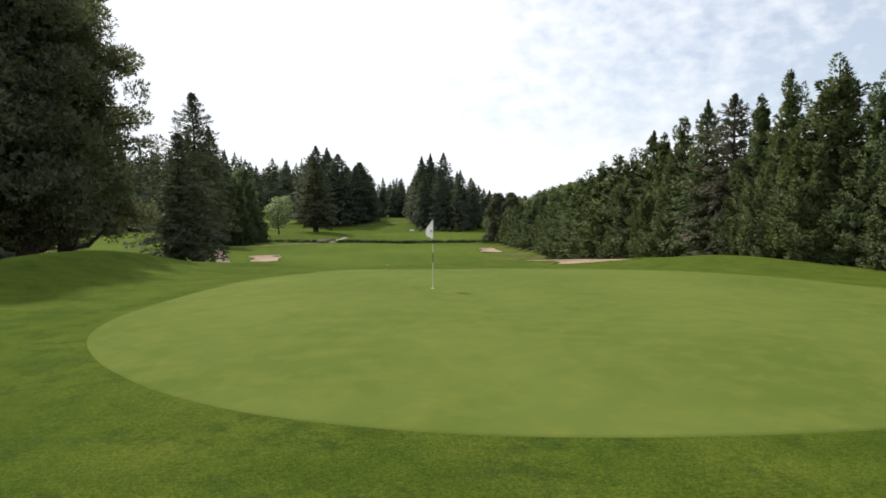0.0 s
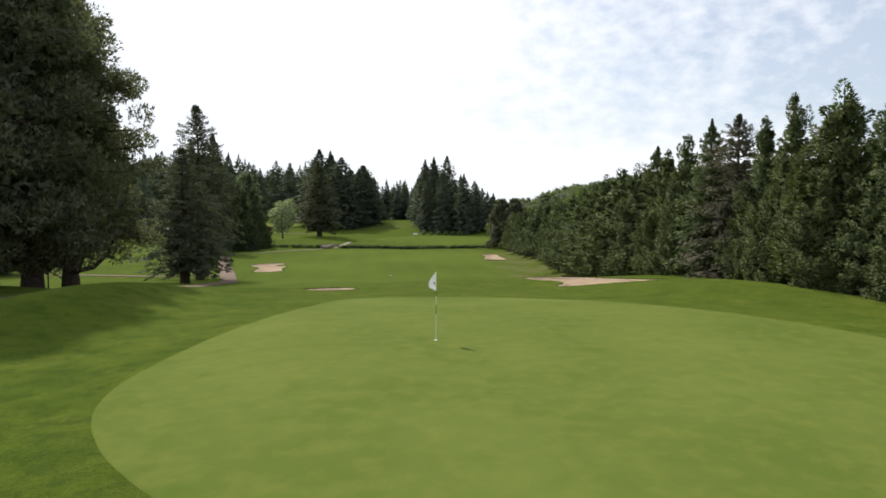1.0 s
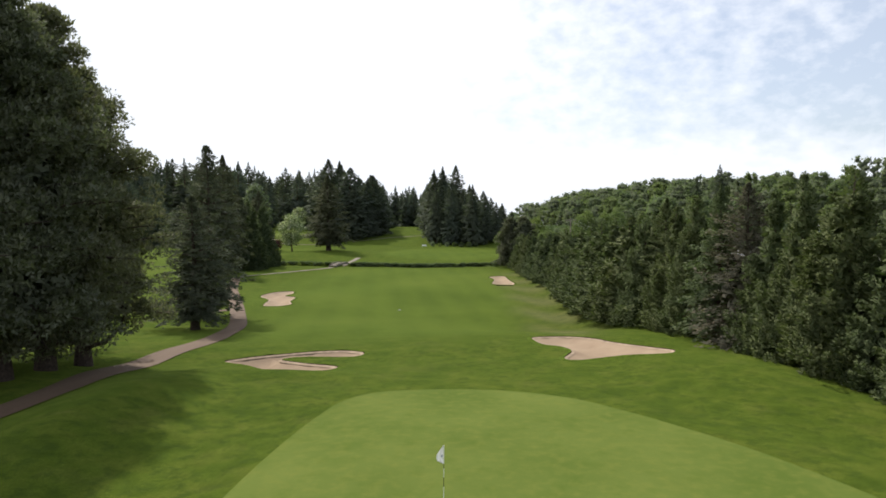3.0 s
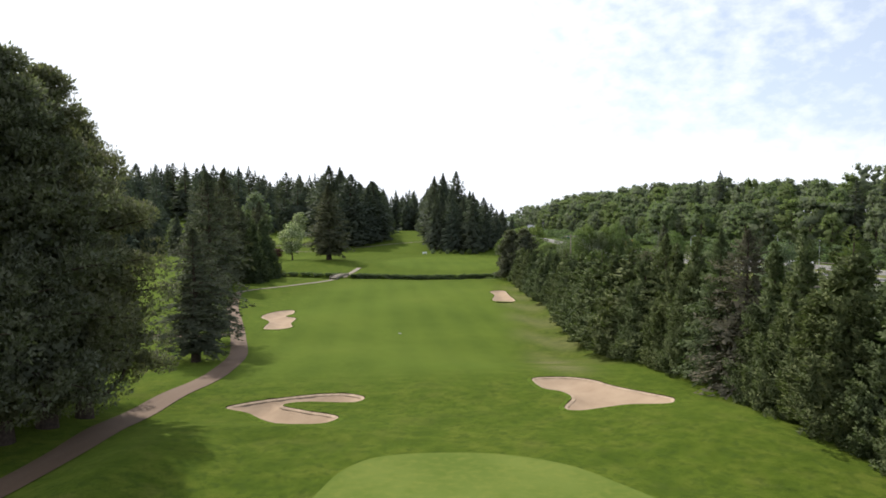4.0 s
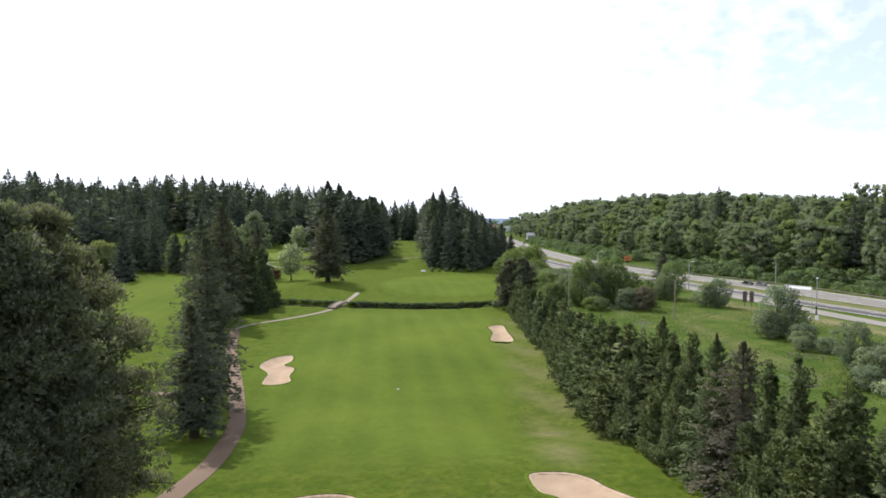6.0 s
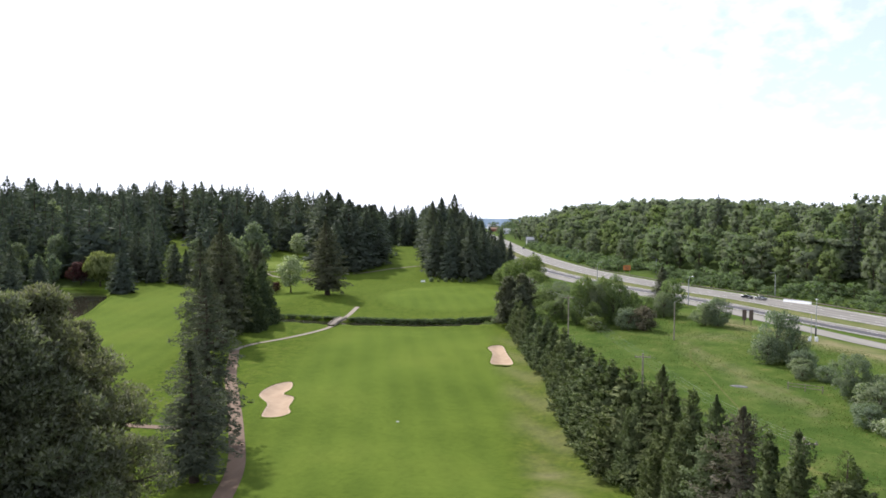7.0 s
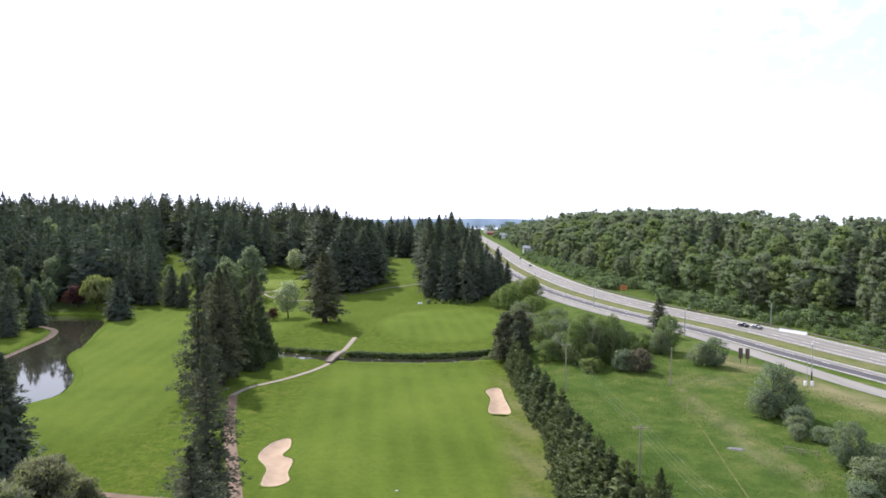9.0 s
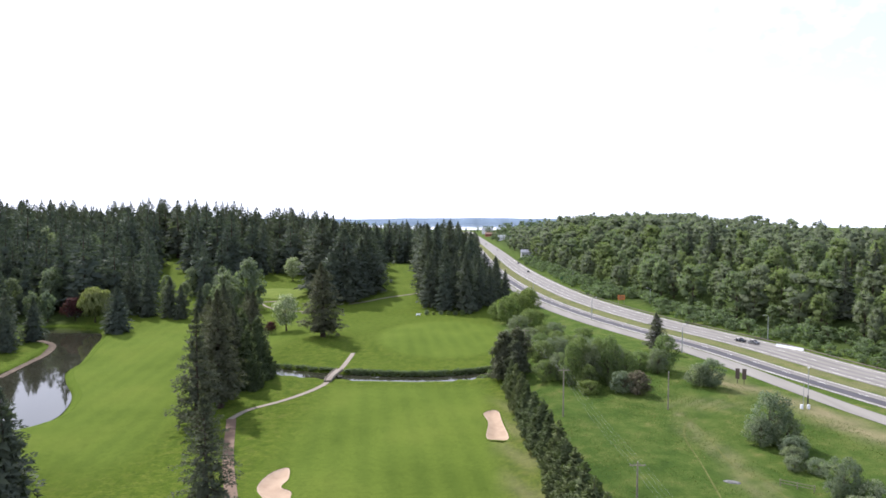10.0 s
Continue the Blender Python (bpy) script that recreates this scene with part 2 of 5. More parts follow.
M_GREYLEAF = foliage("greyish_shrub_leaves", (0.095, 0.130, 0.081), (0.165, 0.205, 0.127), (0.250, 0.285, 0.196), 0.45)
M_PURPLE = foliage("purple_leaves", (0.035, 0.016, 0.018), (0.070, 0.028, 0.030), (0.12, 0.05, 0.05), 0.3)
M_WHITE = plain("white_paint", (0.78, 0.78, 0.77), 0.5, 0, 0.05)
M_STEEL = plain("galvanised_steel", (0.42, 0.43, 0.43), 0.45, 0.7, 0.15)
M_BLACK = plain("dark_rubber_and_plastic", (0.02, 0.02, 0.022), 0.6, 0, 0.2)
M_BROWN = plain("brown_sign_back", (0.10, 0.075, 0.06), 0.7, 0, 0.2)
M_STONE = plain("grey_stone", (0.14, 0.137, 0.125), 0.9, 0, 0.3, 2.0, 0.03)


# ---- small tools ----
def sm(a, b, v):
    t = np.clip((np.asarray(v, float) - a) / (b - a), 0, 1)
    return t * t * (3 - 2 * t)


def catmull(pts, closed, step):
    """A smooth line through control points, as an array with a point about every step metres."""
    p = np.array(pts, float)
    n = len(p)
    out = []
    for i in range(n if closed else n - 1):
        if closed:
            a, b, c, d = p[i - 1], p[i], p[(i + 1) % n], p[(i + 2) % n]
        else:
            b, c = p[i], p[i + 1]
            a = p[i - 1] if i else 2 * b - c
            d = p[i + 2] if i + 2 < n else 2 * c - b
        m = max(2, int(np.linalg.norm(c - b) / step))
        for k in range(m):
            t = k / m
            out.append(0.5 * (2 * b + (c - a) * t + (2 * a - 5 * b + 4 * c - d) * t * t + (3 * b - 3 * c + d - a) * t ** 3))
    if not closed:
        out.append(p[-1])
    return np.array(out)


def inside_depth(x, y, poly):
    """Signed distance to a closed outline, positive inside; far points get -99."""
    x, y = np.asarray(x, float), np.asarray(y, float)
    res = np.full(x.shape, -99.0)
    lo, hi = poly.min(0) - 6, poly.max(0) + 6
    near = (x > lo[0]) & (x < hi[0]) & (y > lo[1]) & (y < hi[1])
    if not near.any():
        return res
    px, py = x[near], y[near]
    best, odd = np.full(px.shape, 1e9), np.zeros(px.shape, bool)
    for a, b in zip(poly, np.roll(poly, -1, 0)):
        d = b - a
        t = np.clip(((px - a[0]) * d[0] + (py - a[1]) * d[1]) / max(1e-9, d @ d), 0, 1)
        best = np.minimum(best, np.hypot(px - a[0] - t * d[0], py - a[1] - t * d[1]))
        cross = ((a[1] > py) != (b[1] > py)) & (px < d[0] * (py - a[1]) / (d[1] if abs(d[1]) > 1e-9 else 1e-9) + a[0])
        odd ^= cross
    res[near] = np.where(odd, best, -best)
    return res


# ---- plan of the ground ----
BUNKERS = {
    "hook": [(-19.8, 53.1), (-18.4, 54.9), (-15.9, 56.4), (-13.0, 57.5), (-10.4, 57.3), (-8.6, 55.7), (-9.2, 54.0), (-13.5, 54.7), (-15.2, 53.8), (-12.9, 52.0), (-9.7, 49.4), (-10.6, 46.3), (-12.9, 46.0), (-15.2, 48.3), (-17.3, 51.2)],
    "wing": [(6.4, 60.3), (7.4, 61.4), (10.3, 61.3), (12.1, 59.6), (13.3, 57.0), (16.4, 52.6), (16.5, 50.8), (15.5, 49.6), (12.7, 50.2), (8.7, 49.1), (7.8, 50.3), (8.9, 53.3), (8.3, 55.3), (6.9, 56.6)],
    "waist": [(-36.5, 117.9), (-36.9, 122.4), (-35.8, 127.0), (-33.4, 129.0), (-32.0, 123.5), (-32.3, 119.2), (-29.8, 116.7), (-29.2, 111.0), (-28.2, 107.7), (-29.6, 105.5), (-32.2, 105.5), (-32.9, 108.4), (-33.5, 112.6)],
    "small": [(7.6, 165.9), (9.5, 169.0), (11.6, 168.3), (12.0, 160.1), (12.5, 147.8), (9.5, 146.7), (7.4, 148.3), (8.4, 159.0)],
}
BUNKERS = {k: catmull(v, True, 0.4) for k, v in BUNKERS.items()}
POND = catmull([(-109, 155), (-104.5, 159.5), (-103, 166), (-106.7, 178), (-112, 188), (-121, 200.5), (-129, 214), (-131, 225), (-138, 246.5), (-149, 275.5), (-160, 291), (-181, 294), (-188, 287), (-180, 268), (-160, 254.5), (-152, 228), (-150, 205), (-160, 180), (-150, 155), (-128, 148)], True, 2.0)
GREEN = catmull([(-8.75, 16.8), (-8.6, 15.2), (-8.1, 13.5), (-7.2, 11.9), (-6.1, 10.5), (-4.5, 9.0), (-2.6, 7.9), (0.0, 7.2), (3.0, 7.15), (6.0, 7.7), (10.5, 9.6), (14.2, 13.0), (15.6, 17.0), (14.6, 20.6), (12.0, 26.3), (9.8, 30.2), (8.0, 33.3), (5.5, 36.9), (1.3, 38.8), (-4.2, 38.3), (-6.6, 36.0), (-7.6, 31.8), (-8.2, 26.0), (-8.65, 20.5)], True, 0.3)
ROAD_LINE = catmull([(270, -420), (190, -90), (146, 70), (128, 140), (110, 200), (99.5, 240), (77.5, 300), (61.6, 370), (53.5, 450), (48.0, 560), (46.5, 700), (46, 900), (42, 1300), (36, 1900)], False, 6.0)
PATH_LINE = catmull([(-24.6, 24), (-23.6, 31), (-23.4, 37.4), (-24.6, 44.4), (-25.6, 51.0), (-25.8, 57.0), (-25.6, 62.5), (-26.1, 69.0), (-28.7, 82.2), (-34.0, 98.1), (-40.2, 114.8), (-47.6, 134.7), (-54.5, 157.0), (-56.0, 161.5)], False, 1.0)
SPUR_LINE = catmull([(-56.0, 161.0), (-53.7, 169.0), (-47.0, 176.4), (-42.0, 185.0), (-39.2, 193.0), (-38.5, 197.6)], False, 1.0)
BRANCH_LINE = catmull([(-36.5, 101.5), (-45, 100.5), (-59, 103), (-73, 107), (-95, 108)], False, 1.0)
BEYOND_LINE = catmull([(-37.3, 211.6), (-36.9, 220.0), (-36.6, 229.0), (-36.4, 236.0)], False, 1.0)
LANE_LINES = [catmull(p, False, 2.0) for p in ([(-135, 338), (-115, 346), (-105, 353), (-93.4, 357), (-87.7, 371), (-80, 384), (-72, 390)], [(-105, 353), (-96.8, 341), (-87.8, 334.5), (-79.7, 331.5), (-66, 331)], [(-56, 348), (-48, 355), (-38, 364.6), (-23, 376.5), (-12, 383)])]


def road_x(y):
    return np.interp(y, ROAD_LINE[:, 1], ROAD_LINE[:, 0])


def creek_y(x):
    x = np.asarray(x, float)
    return 204.0 + np.where(x < -12, 0.0045, 0.012) * (x + 12) ** 2


def height(x, y):
    """The lie of the land."""
    x, y = np.asarray(x, float), np.asarray(y, float)
    z = -1.7 * sm(34, 54, y) - 3.5 * sm(54, 100, y) + 1.0 * sm(216, 255, y) + 4.6 * sm(318, 390, y) + 2.6 * sm(390, 560, y)
    z = z - 0.40 * sm(8, 17, np.hypot(x - 4, (y - 21) / 1.05)) * (1 - sm(34, 50, y)) - 0.25 * sm(24, 38, y) * (1 - sm(40, 55, y))
    z = z + 1.15 * np.exp(-((x + 18.2 + 0.02 * (y - 30)) / 3.4) ** 2 - ((y - 31) / 11) ** 2) + 0.8 * np.exp(-((x - 18) / 6) ** 2 - ((y - 42) / 8) ** 2)
    z = z + 0.75 * np.exp(-((x + 32) / 9) ** 2 - ((y - 45) / 11) ** 2)
    z = z - 0.9 * np.exp(-((x - 12) / 9) ** 2 - ((y - 82) / 10) ** 2) + 0.45 * np.exp(-((x + 33) / 12) ** 2 - ((y - 116) / 16) ** 2) + 1.2 * np.exp(-((x + 56) / 16) ** 2 - ((y - 262) / 24) ** 2)
    z = z + 0.04 * np.clip(x, -22, 18) * sm(38, 52, y) * (1 - sm(60, 90, y))
    z = z + 0.12 * np.sin(x * 0.21 + 1.3) * np.sin(y * 0.13) * sm(40, 60, y)
    edge = 24 - 12 * sm(55, 80, y) + 25 * sm(215, 250, y)
    bank = sm(0, 16, x - edge)
    z = z * (1 - bank) + bank * (-1.5 + 0.25 * np.sin(x * 0.08) * np.sin(y * 0.06))
    off = x - road_x(y)
    z = z - 0.8 * sm(45, 75, -x) * (sm(85, 120, y) - sm(290, 330, y))
    z = z + 13 * sm(320, 600, y) * sm(75, 220, -x) + 9 * sm(190, 340, -x) * (1 - sm(320, 600, y))
    z = z + 19 * sm(30, 125, off)
    lane = sm(-44, -32, off) * (1 - sm(26, 38, off))
    z = z * (1 - lane) - 2.1 * lane
    z = z - 2.3 * (1 - sm(3.6, 5.6, np.abs(y - creek_y(x)))) * sm(-84, -74, x) * (1 - sm(24, 34, x))
    z = z - 2.2 * sm(-2.5, 2.5, inside_depth(x, y, POND))
    for key, poly in BUNKERS.items():
        z = z - (0.95 if key == "hook" else 0.55) * sm(-0.2, 2.0, inside_depth(x, y, poly))
    z = z + 0.52 * np.exp(-((x + 13.0) / 5.5) ** 2 - ((y - 43.5) / 2.2) ** 2)
    z = z * (1 - sm(1500, 2300, y)) - 9 * sm(1500, 2300, y)
    return z


def hz(x, y):
    return float(height(np.array([x]), np.array([y]))[0])


def mesh_from(name, verts, faces, mats, index=None, smooth=False, normals=None):
    me = bpy.data.meshes.new(name)
    me.from_pydata(verts.tolist() if hasattr(verts, "tolist") else verts, [], faces.tolist() if hasattr(faces, "tolist") else faces)
    for m in mats:
        me.materials.append(m)
    if index is not None:
        me.polygons.foreach_set("material_index", np.asarray(index, np.int32))
    if smooth or normals is not None:
        me.polygons.foreach_set("use_smooth", np.ones(len(me.polygons), bool))
    if normals is not None:
        me.attributes.new("custom_normal", "FLOAT_VECTOR", "POINT").data.foreach_set("vector", np.asarray(normals, np.float32).ravel())
    me.update()
    return me


def part(name, bm, material, parent, label=""):
    """Links a bmesh as one mesh object under a thing or a part."""
    me = bpy.data.meshes.new(name)
    bm.to_mesh(me)
    bm.free()
    me.materials.append(material)
    ob = new(name, me)
    ob.parent = parent
    return tagged(ob, label)


def part_mesh(name, me, parent, label=""):
    ob = new(name, me)
    ob.parent = parent
    return tagged(ob, label)


def base(name, x, y, z, label, category, group="", rz=0.0):
    ob = new(name)
    ob.matrix_world = pose(x, y, z, 0, 0, rz)
    return tagged(ob, label, category, group)


def box(bm, x0, y0, z0, x1, y1, z1, bevel=0.0):
    made = bmesh.ops.create_cube(bm, size=1.0, matrix=Matrix.Translation(((x0 + x1) / 2, (y0 + y1) / 2, (z0 + z1) / 2)) @ Matrix.Diagonal((x1 - x0, y1 - y0, z1 - z0, 1)))
    if bevel:
        edges = {e for v in made["verts"] for e in v.link_edges}
        bmesh.ops.bevel(bm, geom=list(edges), offset=bevel, segments=1, affect="EDGES")
    return bm


def rod(bm, a, b, ra, rb, sides=8):
    a, b = Vector(a), Vector(b)
    turn = (b - a).to_track_quat("Z", "Y").to_matrix().to_4x4()
    bmesh.ops.create_cone(bm, cap_ends=True, segments=sides, radius1=ra, radius2=max(rb, 0.002), depth=(b - a).length, matrix=Matrix.Translation((a + b) / 2) @ turn)
    return bm


def patch(name, outline, spacing, lift, mats, fn=height):
    """A sheet with the given outline that lies on the ground."""
    lo, hi = outline.min(0), outline.max(0)
    gx, gy = np.meshgrid(np.arange(lo[0], hi[0], spacing), np.arange(lo[1], hi[1], spacing))
    gx, gy = gx.ravel(), gy.ravel()
    keep = inside_depth(gx, gy, outline) > spacing * 0.5
    pts = [Vector(p) for p in outline] + [Vector(p) for p in zip(gx[keep], gy[keep])]
    n = len(outline)
    v, _, f, *_ = geometry.delaunay_2d_cdt(pts, [(i, (i + 1) % n) for i in range(n)], [list(range(n))], 1, 1e-5)
    v = np.array([tuple(p) for p in v])
    z = fn(v[:, 0], v[:, 1]) + lift
    return mesh_from(name, np.column_stack([v, z]), [list(k) for k in f], mats, None, True)


def ribbon(name, line, left, right, lift, mats, fn=height, strips=4):
    """A strip along a line; left and right are the offsets of its edges, as numbers or arrays."""
    d = np.gradient(line, axis=0)
    d /= np.linalg.norm(d, axis=1)[:, None]
    nrm = np.column_stack([d[:, 1], -d[:, 0]])
    rows = []
    for k in range(strips + 1):
        o = left + (right - left) * k / strips
        p = line + nrm * (o[:, None] if hasattr(o, "shape") and np.ndim(o) else o)
        rows.append(np.column_stack([p, fn(p[:, 0], p[:, 1]) + lift]))
    n = len(line)
    v = np.concatenate(rows)
    f = [(k * n + i, k * n + i + 1, (k + 1) * n + i + 1, (k + 1) * n + i) for k in range(strips) for i in range(n - 1)]
    f = [q[::-1] for q in f]
    return mesh_from(name, v, f, mats, None, True)


# ---- the ground ----
def spaced(a, b, fine_a, fine_b, step, grow):
    mid = list(np.arange(fine_a, fine_b + 1e-6, step))
    up, s = [mid[-1]], step
    while up[-1] < b:
        s = min(s * grow, 90)
        up.append(up[-1] + s)
    dn, s = [mid[0]], step
    while dn[-1] > a:
        s = min(s * grow, 90)
        dn.append(dn[-1] - s)
    return np.array(dn[:0:-1] + mid + up[1:])


GX = spaced(-2600, 2600, -40, 28, 0.75, 1.05)
GX = np.unique(np.concatenate([GX[(GX < -194) | (GX > -98)], np.arange(-194, -98, 1.6)]))
GY = spaced(-900, 2500, 3, 70, 0.75, 1.03)
GY = np.unique(np.concatenate([GY[(GY < 148) | (GY > 298)], np.arange(148, 298, 2.2)]))
gx, gy = np.meshgrid(GX, GY)
gx, gy = gx.ravel(), gy.ravel()
gz = height(gx, gy)
for poly in BUNKERS.values():
    gz = gz - 0.45 * sm(0.0, 1.3, inside_depth(gx, gy, poly))
nx, ny = len(GX), len(GY)
ii, jj = np.meshgrid(np.arange(nx - 1), np.arange(ny - 1))
k0 = (jj * nx + ii).ravel()
ground_mesh = mesh_from("ground", np.column_stack([gx, gy, gz]), np.column_stack([k0, k0 + 1, k0 + nx + 1, k0 + nx]), [M_GROUND], None, True)
off = gx - road_x(gy)
meadow = np.maximum(sm(16, 24, gx - 8 * sm(75, 55, gy)) * sm(30, 60, gy), sm(-46, -38, off) * (gy > -50))
fair = sm(-36, -22, gx - (-8) * sm(60, 130, gy)) * (1 - sm(6, 13, gx + 4 * sm(120, 60, gy))) * sm(58, 72, gy) * (1 - sm(188, 197, gy))
fair = np.maximum(fair, 1 - sm(0.9, 1.08, np.hypot((gx + 4) / 27, (gy - 268) / 38)))
fair = np.maximum(fair, 0.8 * sm(-62, -52, gx) * (1 - sm(-26, -16, gx)) * sm(330, 350, gy) * (1 - sm(540, 580, gy)))
fair = np.maximum(fair, (1 - sm(-75, -62, gx)) * sm(-150, -135, gx) * sm(110, 140, gy) * (1 - sm(300, 330, gy)))
fair = np.maximum(fair, 0.12 * (1 - sm(70, 95, gy)) * sm(-26, -18, gx))
woods = np.maximum(sm(30, 42, off), sm(-165, -190, gx) * (gy > -200))
woods = np.maximum(woods, sm(330, 350, gy) * (sm(-135, -150, gx)))
woods = np.maximum(woods, sm(560, 600, gy) * (off < -40))
gap = (np.abs(gx + 0.43 * gy) < 15) & (gy > 320) & (gy < 510)
woods = np.where(gap, 0, woods)
fair = np.where(gap, 0.6, fair)
bare = 0.5 * np.exp(-((gx - 11.5) / 2.6) ** 2 - ((gy - 82) / 2.2) ** 2)
dry = np.exp(-((gx - 53 - 0.9 * np.sin(gy * 0.21)) / 2.6) ** 2) * sm(98, 112, gy) * (1 - sm(142, 158, gy))
dry = np.maximum(dry, np.exp(-((gx - 64) / 9) ** 2 - ((gy - 163) / 5) ** 2))
bare = np.maximum(bare, 0.36 * dry * (0.7 + 0.5 * np.sin(gx * 1.3 + 2 * np.sin(gy * 0.6)) * np.sin(gy * 0.9)))
median = sm(-4.6, -3.6, off) * (1 - sm(3.6, 4.6, off))
bare = np.maximum(bare, 0.42 * median)
bare = np.maximum(bare, 0.42 * np.exp(-((gx - 11.0) / 2.4) ** 2 - ((gy - 70) / 6.0) ** 2))
verge = sm(-46, -38, off) * (1 - sm(-31, -27, off)) * sm(90, 120, gy) * (1 - sm(185, 215, gy))
bare = np.maximum(bare, verge * (0.45 + 0.35 * np.sin(gx * 0.31 + 2 * np.sin(gy * 0.17)) * np.sin(gy * 0.23)))
bare = np.maximum(bare, 0.30 * sm(6, 13, gx) * (1 - sm(17, 21, gx)) * sm(66, 90, gy) * (1 - sm(165, 190, gy)) * (0.6 + 0.4 * np.sin(gy * 0.33 + 1.7 * np.sin(gx * 0.5))))
trod = np.interp(gy, [92, 98, 107, 117, 132, 154, 162], [53.0, 53.6, 56.3, 55.1, 54.0, 53.4, 54.0])
bare = np.maximum(bare, 0.42 * np.exp(-((gx - trod - 0.7 * np.sin(gy * 0.45)) / 1.2) ** 2) * sm(92, 98, gy) * (1 - sm(158, 166, gy)) * (0.5 + 0.5 * np.sin(gy * 0.9 + np.sin(gx * 1.3))))
bare = np.maximum(bare, 0.85 * np.exp(-((gx - 92.0) / 3.0) ** 2 - ((gy - 150) / 4.5) ** 2))
for name, val in (("meadow", meadow), ("fairway", fair * (1 - meadow)), ("woods", woods), ("bare", bare)):
    ground_mesh.attributes.new(name, "FLOAT", "POINT").data.foreach_set("value", np.clip(val, 0, 1).astype(np.float32))
tagged(new("ground", ground_mesh), "rolling mown golf course turf with rough meadow beside it", "ground", "", "structure")

green = tagged(new("putting_green", patch("putting_green", GREEN, 0.6, 0.012, [M_GREEN])), "smooth close-mown light green putting surface", "putting green", "", "structure")


GREEN_FAR = catmull([(-117, 372), (-110, 364), (-96, 361), (-86, 366), (-84, 378), (-92, 392), (-106, 396), (-116, 387)], True, 2.0)
tagged(new("putting_green", patch("putting_green_far", GREEN_FAR, 3.0, 0.25, [M_GREEN])), "distant pale close-mown putting surface", "putting green", "", "structure")

tagged(new("path", ribbon("path", PATH_LINE, -1.15, 1.15, 0.06, [M_PATH])), "worn grey-brown cart path winding past trees", "path", "", "structure")
tagged(new("path", ribbon("path_spur", SPUR_LINE, -0.8, 0.8, 0.10, [M_SPUR])), "narrow pale path that leads to the footbridge", "path", "", "structure")

M_LIP = plain("bunker_lip_turf", (0.074, 0.108, 0.014), 1.0, 0, 0.4, 3.0, 0.02, 0.02)
M_RIM = plain("dry_rim_sand", (0.385, 0.29, 0.20), 0.95, 0, 0.25, 2.0, 0.02, 0.1)
M_SOIL = plain("dark_lip_soil", (0.075, 0.058, 0.034), 1.0, 0, 0.5, 6.0, 0.02, 0.02)


def ring(name, poly, profile, mat, ragged=0.0, drape=False):
    """A band that follows a closed outline: profile is pairs of distance outwards and height."""
    d = np.roll(poly, -1, 0) - np.roll(poly, 1, 0)
    d /= np.linalg.norm(d, axis=1)[:, None]
    nrm = np.column_stack([d[:, 1], -d[:, 0]])
    area = np.sum(poly[:, 0] * np.roll(poly[:, 1], -1) - np.roll(poly[:, 0], -1) * poly[:, 1])
    nrm = nrm * np.sign(area)
    rng = np.random.default_rng(len(poly))
    jit = rng.normal(0, ragged, len(poly)) if ragged else np.zeros(len(poly))
    z0 = height(poly[:, 0], poly[:, 1])
    v = []
    for o, up in profile:
        p = poly + nrm * (o + jit * (up > 0.05))[:, None]
        z = z0 if o <= 0 and not drape else height(p[:, 0], p[:, 1])
        v.append(np.column_stack([p, z + up * (1 + 4 * jit * (up > 0.05))]))
    n = len(poly)
    f = [(r * n + i, r * n + (i + 1) % n, (r + 1) * n + (i + 1) % n, (r + 1) * n + i) for r in range(len(profile) - 1) for i in range(n)]
    return mesh_from(name, np.concatenate(v), f, [mat], None, True)


tagged(new("path", ribbon("path_branch", BRANCH_LINE, -0.8, 0.8, 0.08, [M_PATH])), "pale path that branches off beneath the trees", "path", "", "structure")
part_mesh("mown_edge", ring("mown_edge", GREEN, [(0.12, -0.03), (0.05, 0.008), (0.0, 0.0125)], M_GREEN), green)
tagged(new("path", ribbon("path_beyond", BEYOND_LINE, -0.8, 0.8, 0.10, [M_SPUR])), "pale path that climbs from the footbridge", "path", "", "structure")
for lane_line in LANE_LINES:
    tagged(new("path", ribbon("far_path", lane_line, -0.6, 0.6, 0.16, [M_SPUR])), "thin pale path across distant grass", "path", "", "structure")
for key, poly in BUNKERS.items():
    bunker = base("sand_bunker", 0, 0, 0, "kidney-shaped bunker of pale pinkish sand cut into the turf", "bunker", "bunkers on the fairway")
    part_mesh("sand", patch("sand", poly, 0.8, 0.0, [M_SAND]), bunker)
    part_mesh("dry_rim", ring("dry_rim", poly, [(-0.03, 0.03), (-0.15, 0.04), (-0.30, 0.01)], M_RIM, 0.05, True), bunker, "paler dry sand along the rim")
    part_mesh("lip", ring("lip", poly, [(0.45, -0.01), (0.2, 0.05), (0.02, 0.075)], M_LIP, 0.03), bunker, "grassy lip round the sand")
    part_mesh("soil_edge", ring("soil_edge", poly, [(0.02, 0.07), (0.0, 0.03), (-0.02, -0.03)], M_SOIL, 0.0), bunker, "dark cut soil edge")

tagged(new("pond", patch("pond", POND, 6.0, 0.0, [M_WATER], lambda x, y: np.full(np.shape(x), -6.75))), "still dark pond that mirrors sky and trees", "pond", "", "structure")
tagged(new("pond_bank", ring("pond_bank", POND, [(2.6, 0.0), (1.7, 0.10), (0.9, 0.20), (0.25, 0.08)], M_LIP, 0.16, True)), "rough dark grassy edge round the pond", "bank", "", "structure")
SPIT = catmull([(-146, 206), (-149.5, 224), (-152, 238), (-157, 252), (-164, 262), (-176, 270)], False, 2.0)
